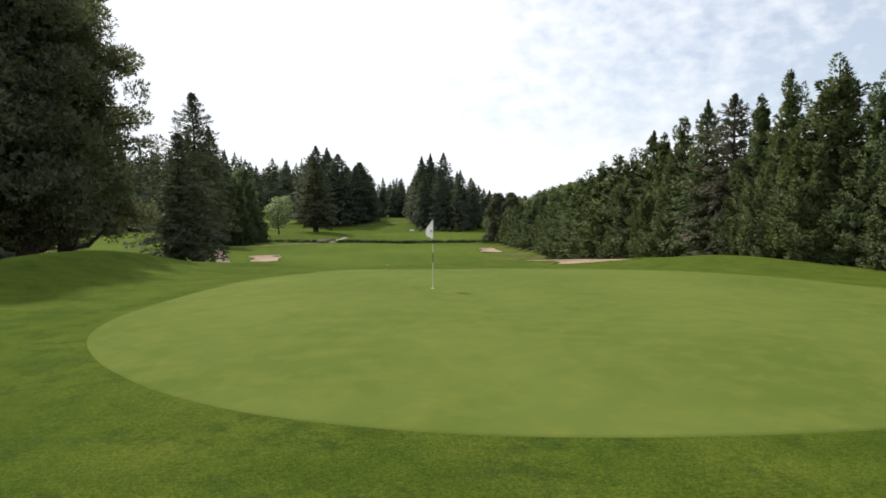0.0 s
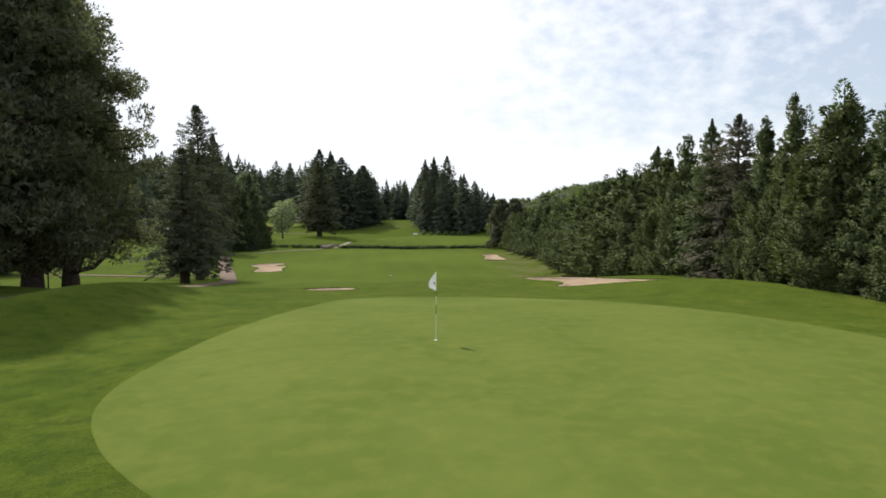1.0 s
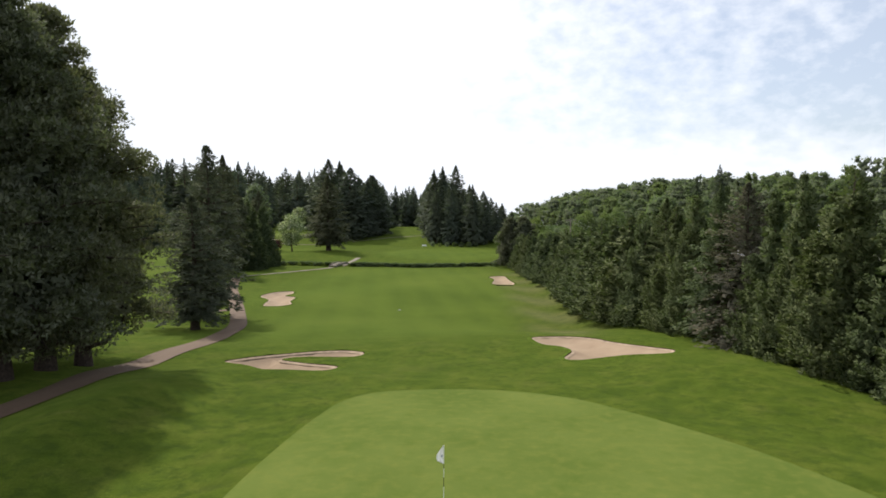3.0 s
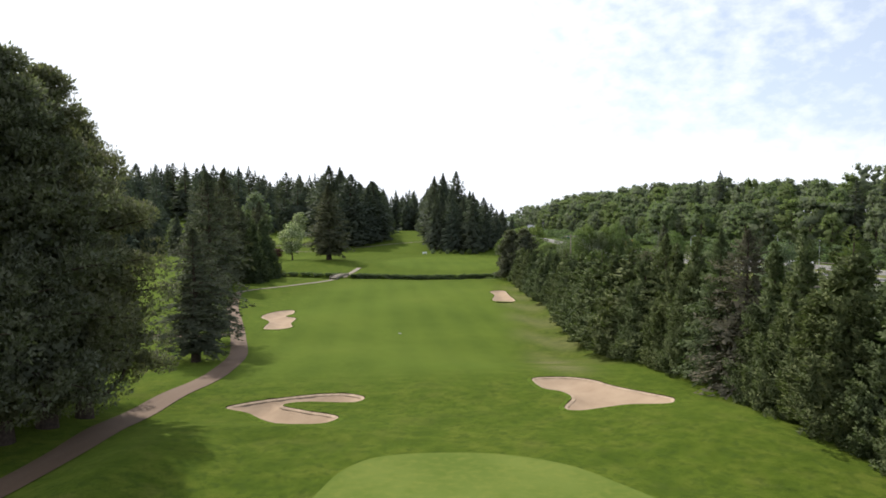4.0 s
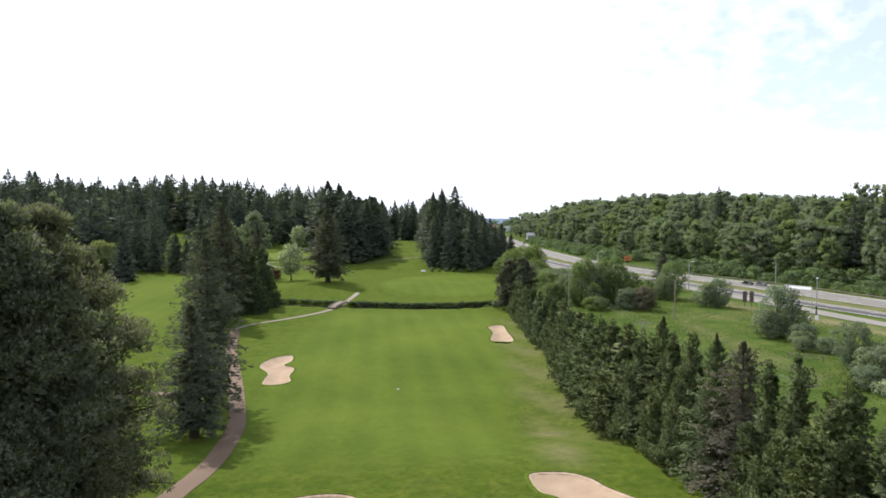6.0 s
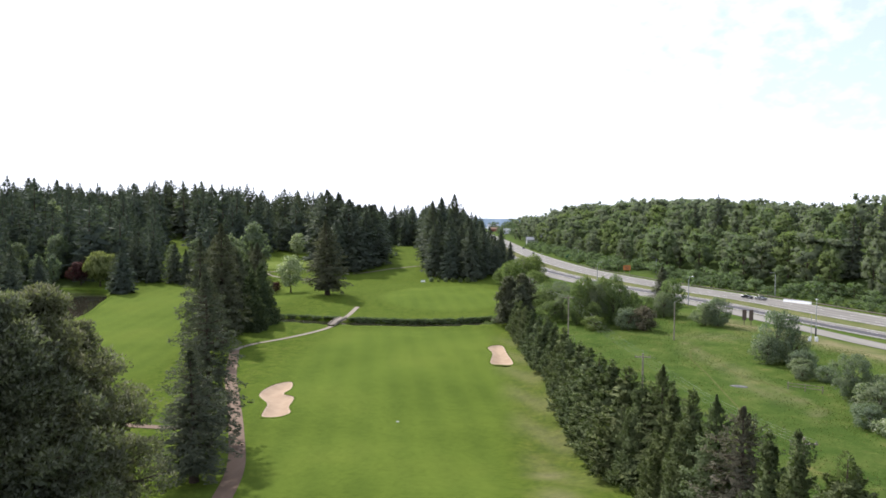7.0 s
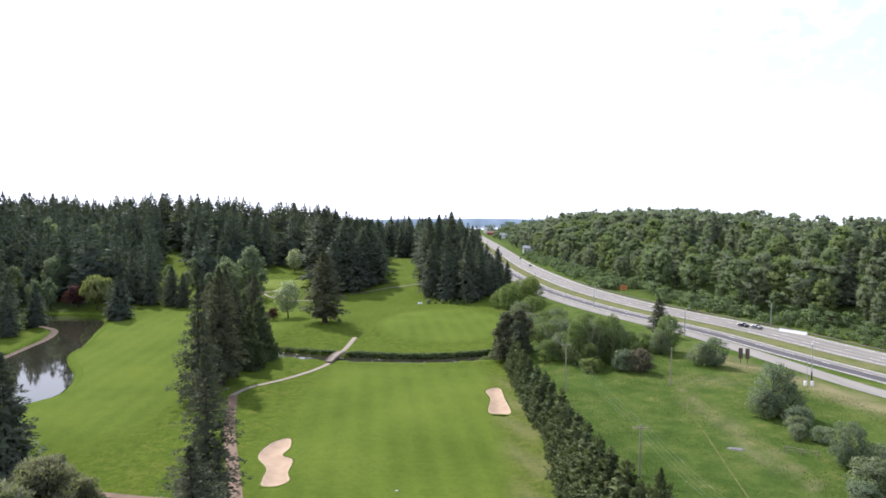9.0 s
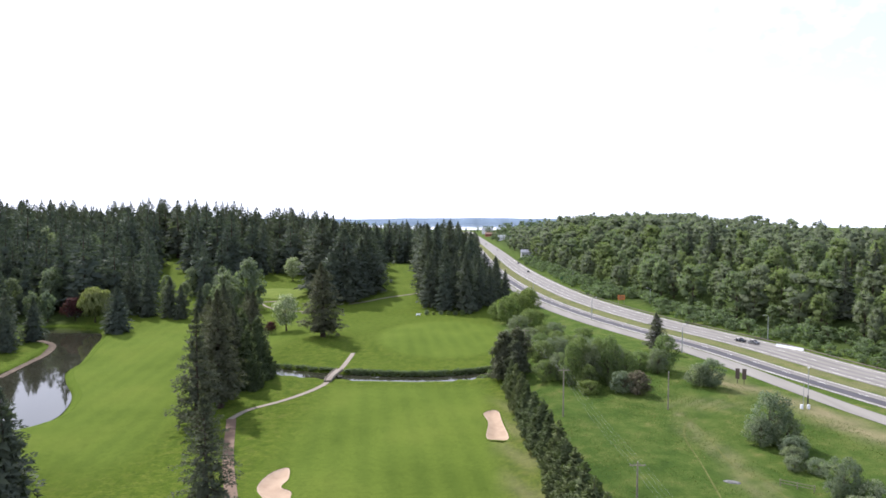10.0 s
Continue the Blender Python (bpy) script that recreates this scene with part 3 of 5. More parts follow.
tagged(new("shore", ribbon("shore", SPIT, -1.3, 1.2, 0.22, [M_SOIL_BANK], lambda x, y: np.maximum(height(x, y), -6.85))), "bare pinkish brown earth bank at the pond's edge", "shore", "", "structure")
cx = np.arange(-78, 32, 3.0)
tagged(new("creek", ribbon("creek", np.column_stack([cx, creek_y(cx)]), -4.9, 4.9, 0.0, [M_WATER], lambda x, y: np.full(np.shape(x), -6.2))), "narrow dark creek between grassy banks", "creek", "", "structure")

RY = ROAD_LINE
FLAT = lambda x, y: np.full(np.shape(x), -2.0)
tagged(new("road", ribbon("road_far", RY, 4.0, 21.0, 0.0, [M_CONCRETE], FLAT)), "pale grey concrete highway lanes beyond the median", "road", "", "structure")
tagged(new("road", ribbon("road_near", RY, -13.5, -4.0, 0.0, [M_CONCRETE], FLAT)), "pale grey highway lanes on this side of the median", "road", "", "structure")
tagged(new("road_lane", ribbon("road_dark", RY, -12.0, -8.0, 0.03, [M_ASPHALT], FLAT, 2)), "darker resurfaced asphalt lane in the highway", "road", "", "structure")
ry = RY[:, 1]
r_in = -14.2 - 5.0 * sm(215, 160, ry) - 4.0 * sm(160, 80, ry)
r_out = -21.5 - 4.0 * sm(215, 160, ry) - 5.0 * sm(160, 80, ry)
keep = (ry < 520)
taper = sm(330, 520, ry)
r_out = r_out * (1 - taper) + (r_in - 0.3) * taper
tagged(new("road", ribbon("road_ramp", RY[keep], r_out[keep], r_in[keep], 0.02, [M_CONCRETE], FLAT)), "pale slip road that joins the highway", "road", "", "structure")


# ---- trees: how they are grown ----
def unit(v):
    return v / np.maximum(1e-9, np.linalg.norm(v, axis=-1, keepdims=True))


def sprays(rng, at, way, length, width, fold=0.25, face=None, loose=0.5, slim=False):
    """Leaf-shaped folded sprays: a four-cornered blade from each point along its way, turned towards face where that is given."""
    n = len(at)
    way = unit(way)
    hint = rng.normal(size=(n, 3)) if face is None else unit(np.broadcast_to(face, (n, 3))) + rng.normal(0, loose, (n, 3))
    side = unit(np.cross(way, hint))
    up = np.cross(side, way)
    soft = up if face is None else unit(up * 0.40 + unit(np.broadcast_to(face, (n, 3))) * 0.85)
    length, width = np.broadcast_to(length, n)[:, None], np.broadcast_to(width, n)[:, None]
    if slim:
        v = np.stack([at - side * width / 2, at + side * width / 2, at + way * length + up * length * fold], 1).reshape(-1, 3)
        k = np.arange(n)[:, None] * 3
        return v, np.concatenate([k, k + 1, k + 2], 1), np.repeat(soft, 3, 0)
    m = at + way * length * 0.5 + up * length * fold * 0.5
    v = np.stack([at, m + side * width / 2, at + way * length - up * length * fold * 0.3, m - side * width / 2], 1).reshape(-1, 3)
    k = np.arange(n)[:, None] * 4
    return v, np.concatenate([k, k + 1, k + 2, k + 3], 1), np.repeat(soft, 4, 0)


def limb(points, radii, sides=6):
    """A bent tapering tube."""
    p = np.array(points, float)
    d = unit(np.gradient(p, axis=0))
    ref = np.where(np.abs(d[:, 2:3]) > 0.9, np.array([[1.0, 0, 0]]), np.array([[0, 0, 1.0]]))
    u = unit(np.cross(d, ref))
    w = np.cross(d, u)
    a = np.linspace(0, 2 * math.pi, sides, endpoint=False)
    r = np.array(radii)[:, None, None]
    v = (p[:, None] + r * (np.cos(a)[None, :, None] * u[:, None] + np.sin(a)[None, :, None] * w[:, None])).reshape(-1, 3)
    f = [(i * sides + j, i * sides + (j + 1) % sides, (i + 1) * sides + (j + 1) % sides, (i + 1) * sides + j) for i in range(len(p) - 1) for j in range(sides)]
    return v, np.array(f), unit(v - np.repeat(p, sides, 0))


def join(pieces):
    vs, fs, ns, n = [], [], [], 0
    for v, f, d in pieces:
        vs.append(v)
        fs.append(f + n)
        ns.append(d)
        n += len(v)
    return np.concatenate(vs), np.concatenate(fs), np.concatenate(ns)


def trunk_line(rng, h, r, lean=0.02, steps=7, sides=8, flare=1.5):
    z = np.linspace(0, 1, steps)
    p = np.column_stack([np.cumsum(rng.normal(0, lean * h / steps, steps)), np.cumsum(rng.normal(0, lean * h / steps, steps)), z * h])
    p[:, :2] -= p[0, :2]
    p[0, 2] = -0.3
    rad = r * (1 - z) ** 0.8 + 0.02
    rad[0] *= flare
    return p, limb(p, rad, sides)


def heart(rng, count, h, lo, hi, radius, size):
    """The shaded twigs inside a crown: broad dark sprays round the trunk that close the gaps."""
    t = lo + (hi - lo) * (1 - np.sqrt(rng.uniform(0.004, 1, count)))
    a = rng.uniform(0, 6.283, count)
    q = radius(t) * rng.uniform(0.10, 0.58, count)
    out = np.column_stack([np.cos(a), np.sin(a), np.zeros(count)])
    at = out * q[:, None] + np.column_stack([np.zeros(count), np.zeros(count), t * h])
    way = rng.normal(0, 0.6, (count, 3)) + out * 0.5
    s = np.minimum(size, 0.25 * size + 0.7 * radius(t)) * rng.uniform(0.7, 1.2, count)
    return sprays(rng, at, way, s, s * 0.8, 0.1, out + np.array([0, 0, 0.3]), 0.4, True)


def fir(seed, h, r, levels, per, tufts, size, first=0.06, droop=0.25, power=0.85, ragged=0.25, thin_top=0.0, slim=False):
    """A conical conifer: whorls of drooping branches, closer towards the top, set with flat sprays."""
    rng = np.random.default_rng(seed)
    axis, trunk = trunk_line(rng, h, 0.014 * h + 0.05, 0.02, 5 if slim else 7, 5 if slim else 8)
    pieces, wood = [], [trunk]
    for k in range(levels):
        u = (k + rng.uniform(0, 0.8)) / levels
        t = first + (0.99 - first) * (1 - (1 - u) ** 1.45)
        gap = 1.45 * (1 - u) ** 0.45 / levels * h
        cx, cy = np.interp(t * h, axis[:, 2], axis[:, 0]), np.interp(t * h, axis[:, 2], axis[:, 1])
        env = r * (1 - t) ** power * (0.55 + 0.45 * sm(first - 0.02, first + 0.16, t)) * (0.35 + 0.65 * sm(0.0, 0.22, 1 - t))
        turn = rng.uniform(0, 6.28)
        for b in range(per):
            if thin_top and t > 0.6 and rng.random() < thin_top:
                continue
            a = turn + 6.283 * b / per + rng.normal(0, 0.3)
            ln = max(0.06, env * rng.uniform(1 - ragged * 1.7, 1 + ragged * 0.8))
            rise = 0.75 * t * t - droop * (1 - t) + rng.normal(0, 0.12)
            u1 = rng.uniform(0.02, 1.0, tufts) ** 0.4
            out = np.array([math.cos(a), math.sin(a), 0])
            sd = np.array([-math.sin(a), math.cos(a), 0])
            bend = rise * u1 - droop * 0.5 * u1 * u1
            spread = rng.normal(0, 0.22, tufts) * ln * (0.25 + 0.7 * u1 * (1.15 - u1))
            at = np.array([cx, cy, t * h]) + out * (u1 * ln)[:, None] + sd * spread[:, None]
            at[:, 2] += bend * ln + rng.normal(0, 0.28 * gap + 0.03, tufts)
            way = out * 0.8 + sd * (rng.normal(0, 0.7, tufts))[:, None] + np.array([0, 0, -0.35 + 0.9 * t * t])
            s = size * (0.22 + 0.78 * (1 - t)) * rng.uniform(0.6, 1.25, tufts)
            s = np.minimum(s, 0.10 * size + 0.8 * ln)
            pieces.append(sprays(rng, at, way, s, s * (0.6 if slim else 0.42), 0.15, out + np.array([0, 0, 0.4]), 0.3, slim))
            if ln > 1.2 and tufts > 20 and k % 2 == 0:
                e = np.array([cx, cy, t * h])
                wood.append(limb([e, e + out * ln * 0.5 + np.array([0, 0, rise * ln * 0.5]), e + out * ln * 0.9 + np.array([0, 0, (rise - droop * 0.4) * ln * 0.9])], [0.035 + 0.012 * ln, 0.03, 0.012], 4))
    pieces.append(heart(rng, levels * per // (2 if tufts < 10 else 1), h, first, 0.92, lambda q: r * (1 - q) ** power, 1.5 * size))
    n = 12
    tip = np.column_stack([np.full(n, axis[-1, 0]), np.full(n, axis[-1, 1]), h * np.linspace(0.95, 1.0, n)])
    pieces.append(sprays(rng, tip, np.column_stack([rng.normal(0, 0.35, n), rng.normal(0, 0.35, n), np.full(n, 0.8)]), size * 0.3, size * 0.10, 0.1, None, 0.5, slim))
    return join(wood), join(pieces)


def cedar(seed, h, r, plumes, per, size, power=0.75, leaders=1, loose=0.13):
    """A dense hedge conifer, clothed to the ground with upturned plumes of small sprays; leaders stand free at the top."""
    rng = np.random.default_rng(seed)
    _, trunk = trunk_line(rng, h * 0.96, 0.016 * h, 0.01)
    shape = lambda q: r * (1 - q) ** power * (0.80 + 0.20 * sm(0.0, 0.14, q)) * (0.5 + 0.5 * sm(0.0, 0.25, 1 - q))
    t = np.clip(1 - np.sqrt(rng.uniform(0.0012, 1, plumes)), 0.012, 0.97)
    a = 2.39996 * np.arange(plumes) + rng.normal(0, 0.4, plumes)
    out = np.column_stack([np.cos(a), np.sin(a), np.zeros(plumes)])
    reach = shape(t) * (0.92 + loose * rng.normal(0, 1, plumes))
    root = out * reach[:, None] + np.column_stack([np.zeros(plumes), np.zeros(plumes), t * h])
    way = unit(out * rng.uniform(0.20, 0.55, plumes)[:, None] + np.column_stack([rng.normal(0, 0.18, plumes), rng.normal(0, 0.18, plumes), rng.uniform(0.5, 1.0, plumes)]))
    long = 0.135 * h * (0.40 + 0.60 * (1 - t)) * rng.uniform(0.6, 1.25, plumes)
    # free leaders at the top
    top = leaders + 1
    la = rng.uniform(0, 6.283, top)
    lr = np.concatenate([[0.0], rng.uniform(0.12, 0.30, leaders)]) * r
    lz = h * np.concatenate([[0.985], rng.uniform(0.84, 0.95, leaders)])
    ll = h * np.concatenate([[0.13], rng.uniform(0.07, 0.11, leaders)])
    root = np.concatenate([root, np.column_stack([np.cos(la) * lr, np.sin(la) * lr, lz - 0.3 * ll])])
    way = np.concatenate([way, unit(np.column_stack([np.cos(la) * lr * 0.12, np.sin(la) * lr * 0.12, np.ones(top)]))])
    out = np.concatenate([out, np.column_stack([np.cos(la), np.sin(la), np.zeros(top)])])
    long, reach = np.concatenate([long, ll]), np.concatenate([reach, lr + 0.3])
    n = len(root)
    k = np.repeat(np.arange(n), per)
    u = rng.uniform(0, 1, n * per) ** 0.85
    ref = rng.normal(size=(n * per, 3))
    rad = unit(np.cross(way[k], ref))
    wide = 0.25 * long[k] * np.sin(np.pi * np.clip(u * 0.80 + 0.2, 0, 1)) ** 0.8
    at = root[k] + way[k] * (long[k] * (u - 0.62))[:, None] + rad * (wide * np.sqrt(rng.uniform(0.15, 1, n * per)))[:, None]
    at[:, 2] = np.maximum(at[:, 2], 0.05)
    s = size * rng.uniform(0.55, 1.25, n * per) * (1 - 0.35 * u)
    d = way[k] * 0.7 + rad * 0.75 + np.column_stack([np.zeros(n * per), np.zeros(n * per), rng.uniform(-0.55, 0.45, n * per)])
    face = out[k] * 0.75 + rad * 0.75 + np.array([0, 0, 0.5])
    pieces = [sprays(rng, at, d, s, s * 0.55, 0.15, face, 0.5, True), heart(rng, 2600, h, 0.0, 0.93, shape, 1.8 * size)]
    return trunk, join(pieces)


def pine(seed, h, r, limbs, clumps, needles, size, first=0.16, top=0.55):
    """A broad old conifer: a forked trunk, long bent limbs, foliage in layered clumps."""
    rng = np.random.default_rng(seed)
    axis, trunk = trunk_line(rng, h, 0.022 * h, 0.03, 9, 10)
    wood, pieces = [trunk], []
    for k in range(5):
        a = 1.257 * k + rng.normal(0, 0.3)
        out = np.array([math.cos(a), math.sin(a), 0])
        e = np.array([0, 0, h * rng.uniform(0.045, 0.10)])
        wide = h * rng.uniform(0.10, 0.16)
        wood.append(limb([e, e + out * wide * 0.5 + np.array([0, 0, h * 0.012]), e + out * wide * 0.85 + np.array([0, 0, h * 0.06]), e + out * wide * 1.05 + np.array([0, 0, h * 0.14])], [0.011 * h, 0.008 * h, 0.006 * h, 0.002 * h], 6))
    for k in range(limbs):
        t = first + (0.98 - first) * (k + rng.uniform(0, 1)) / limbs
        e = np.array([np.interp(t * h, axis[:, 2], axis[:, 0]), np.interp(t * h, axis[:, 2], axis[:, 1]), t * h])
        a = 2.399 * k + rng.normal(0, 0.4)
        env = r * (math.sin(math.pi * min(1, (1 - t) / (1 - first) * top + 0.02)) if t > first + (1 - first) * (1 - 0.5 / top) else 1.0)
        ln = max(0.8, env * rng.uniform(0.70, 1.0))
        rise = 0.05 + 0.5 * t + rng.normal(0, 0.12) - (0.35 if t < first + 0.12 else 0)
        out = np.array([math.cos(a), math.sin(a), 0])
        sd = np.array([-math.sin(a), math.cos(a), 0])
        mid = e + out * ln * 0.5 + np.array([0, 0, rise * ln * 0.6]) + sd * rng.normal(0, 0.08 * ln)
        end = e + out * ln + np.array([0, 0, rise * ln * 0.8])
        wood.append(limb([e, mid, end], [0.02 * ln + 0.05, 0.012 * ln + 0.03, 0.02], 5))
        for c in range(clumps):
            u = rng.uniform(0.30, 0.97) ** 0.8
            q = e * (1 - u) ** 2 + 2 * mid * u * (1 - u) + end * u * u
            q = q + sd * rng.normal(0, 0.20 * ln * u) + np.array([0, 0, rng.normal(0.1, 0.07 * ln)])
            rad = 0.42 * rng.uniform(1.5, 3.2) * (1.0 if size < 0.5 else 0.8)
            d = unit(rng.normal(size=(needles, 3)))
            at = q + d * rad * np.array([1, 1, 0.6]) * rng.uniform(0.65, 1.0, needles)[:, None]
            s = size * rng.uniform(0.5, 1.2, needles)
            pieces.append(sprays(rng, at, d + np.array([0, 0, 0.35]) + rng.normal(0, 0.6, d.shape), s, s * 0.58, 0.2, d + np.array([0, 0, 0.6]), 0.5, True))
    pieces.append(heart(rng, 9000, h, first + 0.02, 0.93, lambda q: r * np.sin(np.pi * np.clip((1 - q) * 0.62, 0, 0.5)) ** 0.8, 0.46))
    return join(wood), join(pieces)


def broadleaf(seed, h, r, clumps, leaves, size, crown=0.25, weep=0.0, flat=1.0, slim=False, core=False, clump=0.26, calm=False):
    """A leafy tree or shrub: a short trunk, forking limbs, an uneven crown of leaf clumps with gaps."""
    rng = np.random.default_rng(seed)
    axis, trunk = trunk_line(rng, h * 0.62, 0.014 * h + 0.04, 0.05)
    wood, pieces = [trunk], []
    zc, hh = h * (crown + (1 - crown) * 0.5), h * (1 - crown) * 0.5
    for k in range(clumps):
        d = unit(rng.normal(size=3))
        rr = rng.uniform(0.62 if calm else 0.35, 1.0) ** 0.5
        bulge = 0.78 + 0.3 * math.sin(3 * math.atan2(d[1], d[0]) + seed) * math.cos(2.3 * d[2] + seed * 1.7)
        q = np.array([d[0] * r * rr * bulge, d[1] * r * rr * bulge, zc + d[2] * hh * rr * 0.92 * flat])
        rad = clump * r * rng.uniform(0.6, 1.25)
        if k % 7 == 0 and h > 4:
            s0 = np.array([axis[3, 0], axis[3, 1], min(q[2] * 0.6, h * 0.4)])
            wood.append(limb([s0, (s0 + q) / 2 + np.array([0, 0, 0.05 * h]), q], [0.006 * h + 0.03, 0.04, 0.02], 4))
        e = unit(rng.normal(size=(leaves, 3)))
        e[:, 2] = np.abs(e[:, 2]) * np.sign(rng.uniform(-0.45, 1, leaves))
        at = q + e * rad * rng.uniform(0.68, 1.0, leaves)[:, None] * np.array([1.1, 1.1, 0.8])
        s = size * rng.uniform(0.6, 1.3, leaves)
        way = np.cross(e, rng.normal(size=(leaves, 3))) + 0.25 * e
        if weep:
            way = way * 0.35 + np.array([0, 0, -1.0])
            s = s * (1 + weep)
        if core:
            octa = np.array([(1, 0, 0), (0, 1, 0), (-1, 0, 0), (0, -1, 0), (0, 0, 1), (0, 0, -1)]) * rng.uniform(0.55, 0.85, (6, 1))
            ring8 = np.array([(0, 1, 4), (1, 2, 4), (2, 3, 4), (3, 0, 4), (1, 0, 5), (2, 1, 5), (3, 2, 5), (0, 3, 5)])
            turn = rng.uniform(0, 1.57)
            octa = octa @ np.array([[math.cos(turn), math.sin(turn), 0], [-math.sin(turn), math.cos(turn), 0], [0, 0, 1.0]])
            pieces.append((q + octa * rad, ring8, unit(octa * (0.4 if calm else 1.0) + 0.7 * d + np.array([0, 0, 0.65]))))
        pieces.append(sprays(rng, at, way, s, s * (0.72 if not weep else 0.2), 0.15, e * (0.28 if calm else 0.7) + (0.75 if calm else 0.45) * d + np.array([0, 0, 0.65]), 0.45, slim))
    return join(wood), join(pieces)


def tree_meshes(name, grown, leaf):
    (wv, wf, wd), (cv, cf, cd) = grown
    return mesh_from(name + "_trunk", wv, wf, [M_BARK], None, True), mesh_from(name + "_crown", cv, cf, [leaf], None, True, cd)


def plant(name, label, category, meshes, x, y, scale=1.0, rz=0.0, group="", dz=0.0, squash=1.0):
    ob = new(name)
    tagged(ob, label, category, group)
    part_mesh("trunk", meshes[0], ob)
    part_mesh("crown", meshes[1], ob)
    ob.matrix_world = pose(x, y, hz(x, y) + dz, 0, 0, rz) @ Matrix.Diagonal((scale * squash, scale * squash, scale, 1))
    return ob


# ---- the conifer row beside the fairway ----
rr = random.Random(5)
CEDARS = [tree_meshes("cedar_%s" % k, cedar(20 + i, 14.0, 3.3, 240, 145, 0.27, p, l), M_CEDAR) for i, (k, p, l) in enumerate([("a", 0.74, 2), ("b", 0.86, 1), ("c", 0.66, 3)])]
CEDARS_FAR = [tree_meshes("cedar_far_%d" % i, cedar(26 + i, 14.0, 3.5, 170, 62, 0.42, p, l), M_CEDAR) for i, (p, l) in enumerate([(0.78, 2), (0.90, 1), (0.68, 3)])]
CEDAR_OPEN = tree_meshes("cedar_open", cedar(29, 14.0, 3.4, 220, 145, 0.27, 1.0, 4, 0.20), M_CEDAR)
SPRUCE_ROW = tree_meshes("row_spruce", fir(31, 14.0, 4.4, 46, 9, 48, 0.44, 0.02, 0.10, 0.80, 0.42, 0.0, True), M_CEDAR)
CEDAR_RUST = tree_meshes("cedar_rust", fir(33, 14.0, 4.4, 44, 9, 46, 0.42, 0.02, 0.16, 0.62, 0.5, 0.12, True), M_RUST)
ROW = [(27.2, 16, 13.5, 0, 1.1), (26.9, 21.5, 13.0, 1, 1.2), (26.5, 26.5, 14.0, 2, 1.1), (26.0, 31.5, 13.0, 0, 1.1), (25.6, 35.0, 12.6, 1, 1.2), (25.3, 38.3, 12.4, 2, 1.15), (24.7, 42.2, 14.4, 2, 1.35), (24.0, 46.8, 14.4, "open", 0.95), (23.6, 50.0, 13.3, 1, 1.1), (23.3, 53.8, 14.2, "rust", 1.0), (22.2, 57.0, 14.4, "spruce", 0.85), (21.9, 61.5, 14.0, 0, 1.1), (21.5, 66.0, 13.4, 1, 1.2), (22.2, 71.5, 14.8, "spruce", 1.0), (20.6, 73.5, 13.4, 2, 1.15)]
ROW += [(x, y, h, "far", 1.5 if y < 115 else 1.34) for x, y, h in ((20.2, 79.0, 13.6), (19.8, 84.5, 13.6), (19.5, 91.0, 13.4), (19.6, 98.0, 12.8), (19.5, 105.0, 12.4), (19.4, 112.5, 12.0), (19.4, 120.0, 12.2), (19.0, 128.5, 11.6), (18.4, 137.0, 11.8), (18.0, 146.0, 11.0), (17.6, 156.0, 11.0), (17.4, 166.0, 10.6), (17.0, 176.0, 10.6), (16.6, 186.0, 9.4))]
for i, (x, y, h, k, q) in enumerate(ROW):
    kind = {"open": CEDAR_OPEN, "rust": CEDAR_RUST, "spruce": SPRUCE_ROW, "far": CEDARS_FAR[i % 3]}[k] if isinstance(k, str) else CEDARS[k]
    label = {"rust": "dense browned conifer thin at the top, in a row", "spruce": "dark green conifer with a slim spiky tip, in a row", "open": "dark green conifer with free upright leaders, in a row"}.get(k, "dense dark green columnar conifer leafy to the ground")
    plant("cedar_tree", label, "tree", kind, x, y, h / 14.7, rr.uniform(0, 360), "conifer row along the fairway", 0.0, q * rr.uniform(0.95, 1.08))

# ---- large trees by the path ----
PINES = [tree_meshes("pine_%d" % i, pine(50 + i, 24.0, 8.4, 58, 11, 120, 0.29), M_PINE) for i in range(2)]
PINE_BACK = tree_meshes("pine_back", pine(54, 24.0, 8.4, 58, 11, 60, 0.42), M_PINE)
for i, (x, y, s, rz) in enumerate([(-28.2, 38.4, 0.98, 10), (-28.0, 42.4, 0.99, 150), (-28.0, 46.8, 0.90, 260), (-36.0, 44.0, 1.02, 60), (-38.0, 36.0, 1.0, 200), (-29.5, 32.0, 1.0, 310), (-35.5, 54.0, 0.88, 100)]):
    plant("pine_tree", "tall broad dark conifer with bent low limbs", "tree", PINE_BACK if i in (3, 4, 6) else PINES[i % 2], x, y, s, rz, "large trees by the path", 0.0, 0.92)
SMALL_PINE = tree_meshes("small_pine", pine(57, 14.0, 5.2, 34, 7, 26, 0.6, 0.06), M_SPRUCE)
for x, y, h in [(15.5, 199.0, 14.5), (20.0, 204.0, 13.5), (18.5, 194.0, 12.0)]:
    plant("pine_tree", "broad dark irregular conifer at the end of a row", "tree", SMALL_PINE, x, y, h / 14.0, rr.uniform(0, 360), "", 0.0, 1.1)
FIRS = [tree_meshes("fir_%d" % i, fir(60 + i, 24.0, 4.8, lv, 9, tf, sz, 0.09, d, p, rg, t, True), M_SPRUCE) for i, (lv, tf, sz, d, p, rg, t) in enumerate([(50, 40, 0.62, 0.26, 0.66, 0.36, 0.0), (52, 44, 0.56, 0.30, 0.46, 0.50, 0.12), (25, 62, 0.60, 0.34, 0.70, 0.42, 0.0)])]
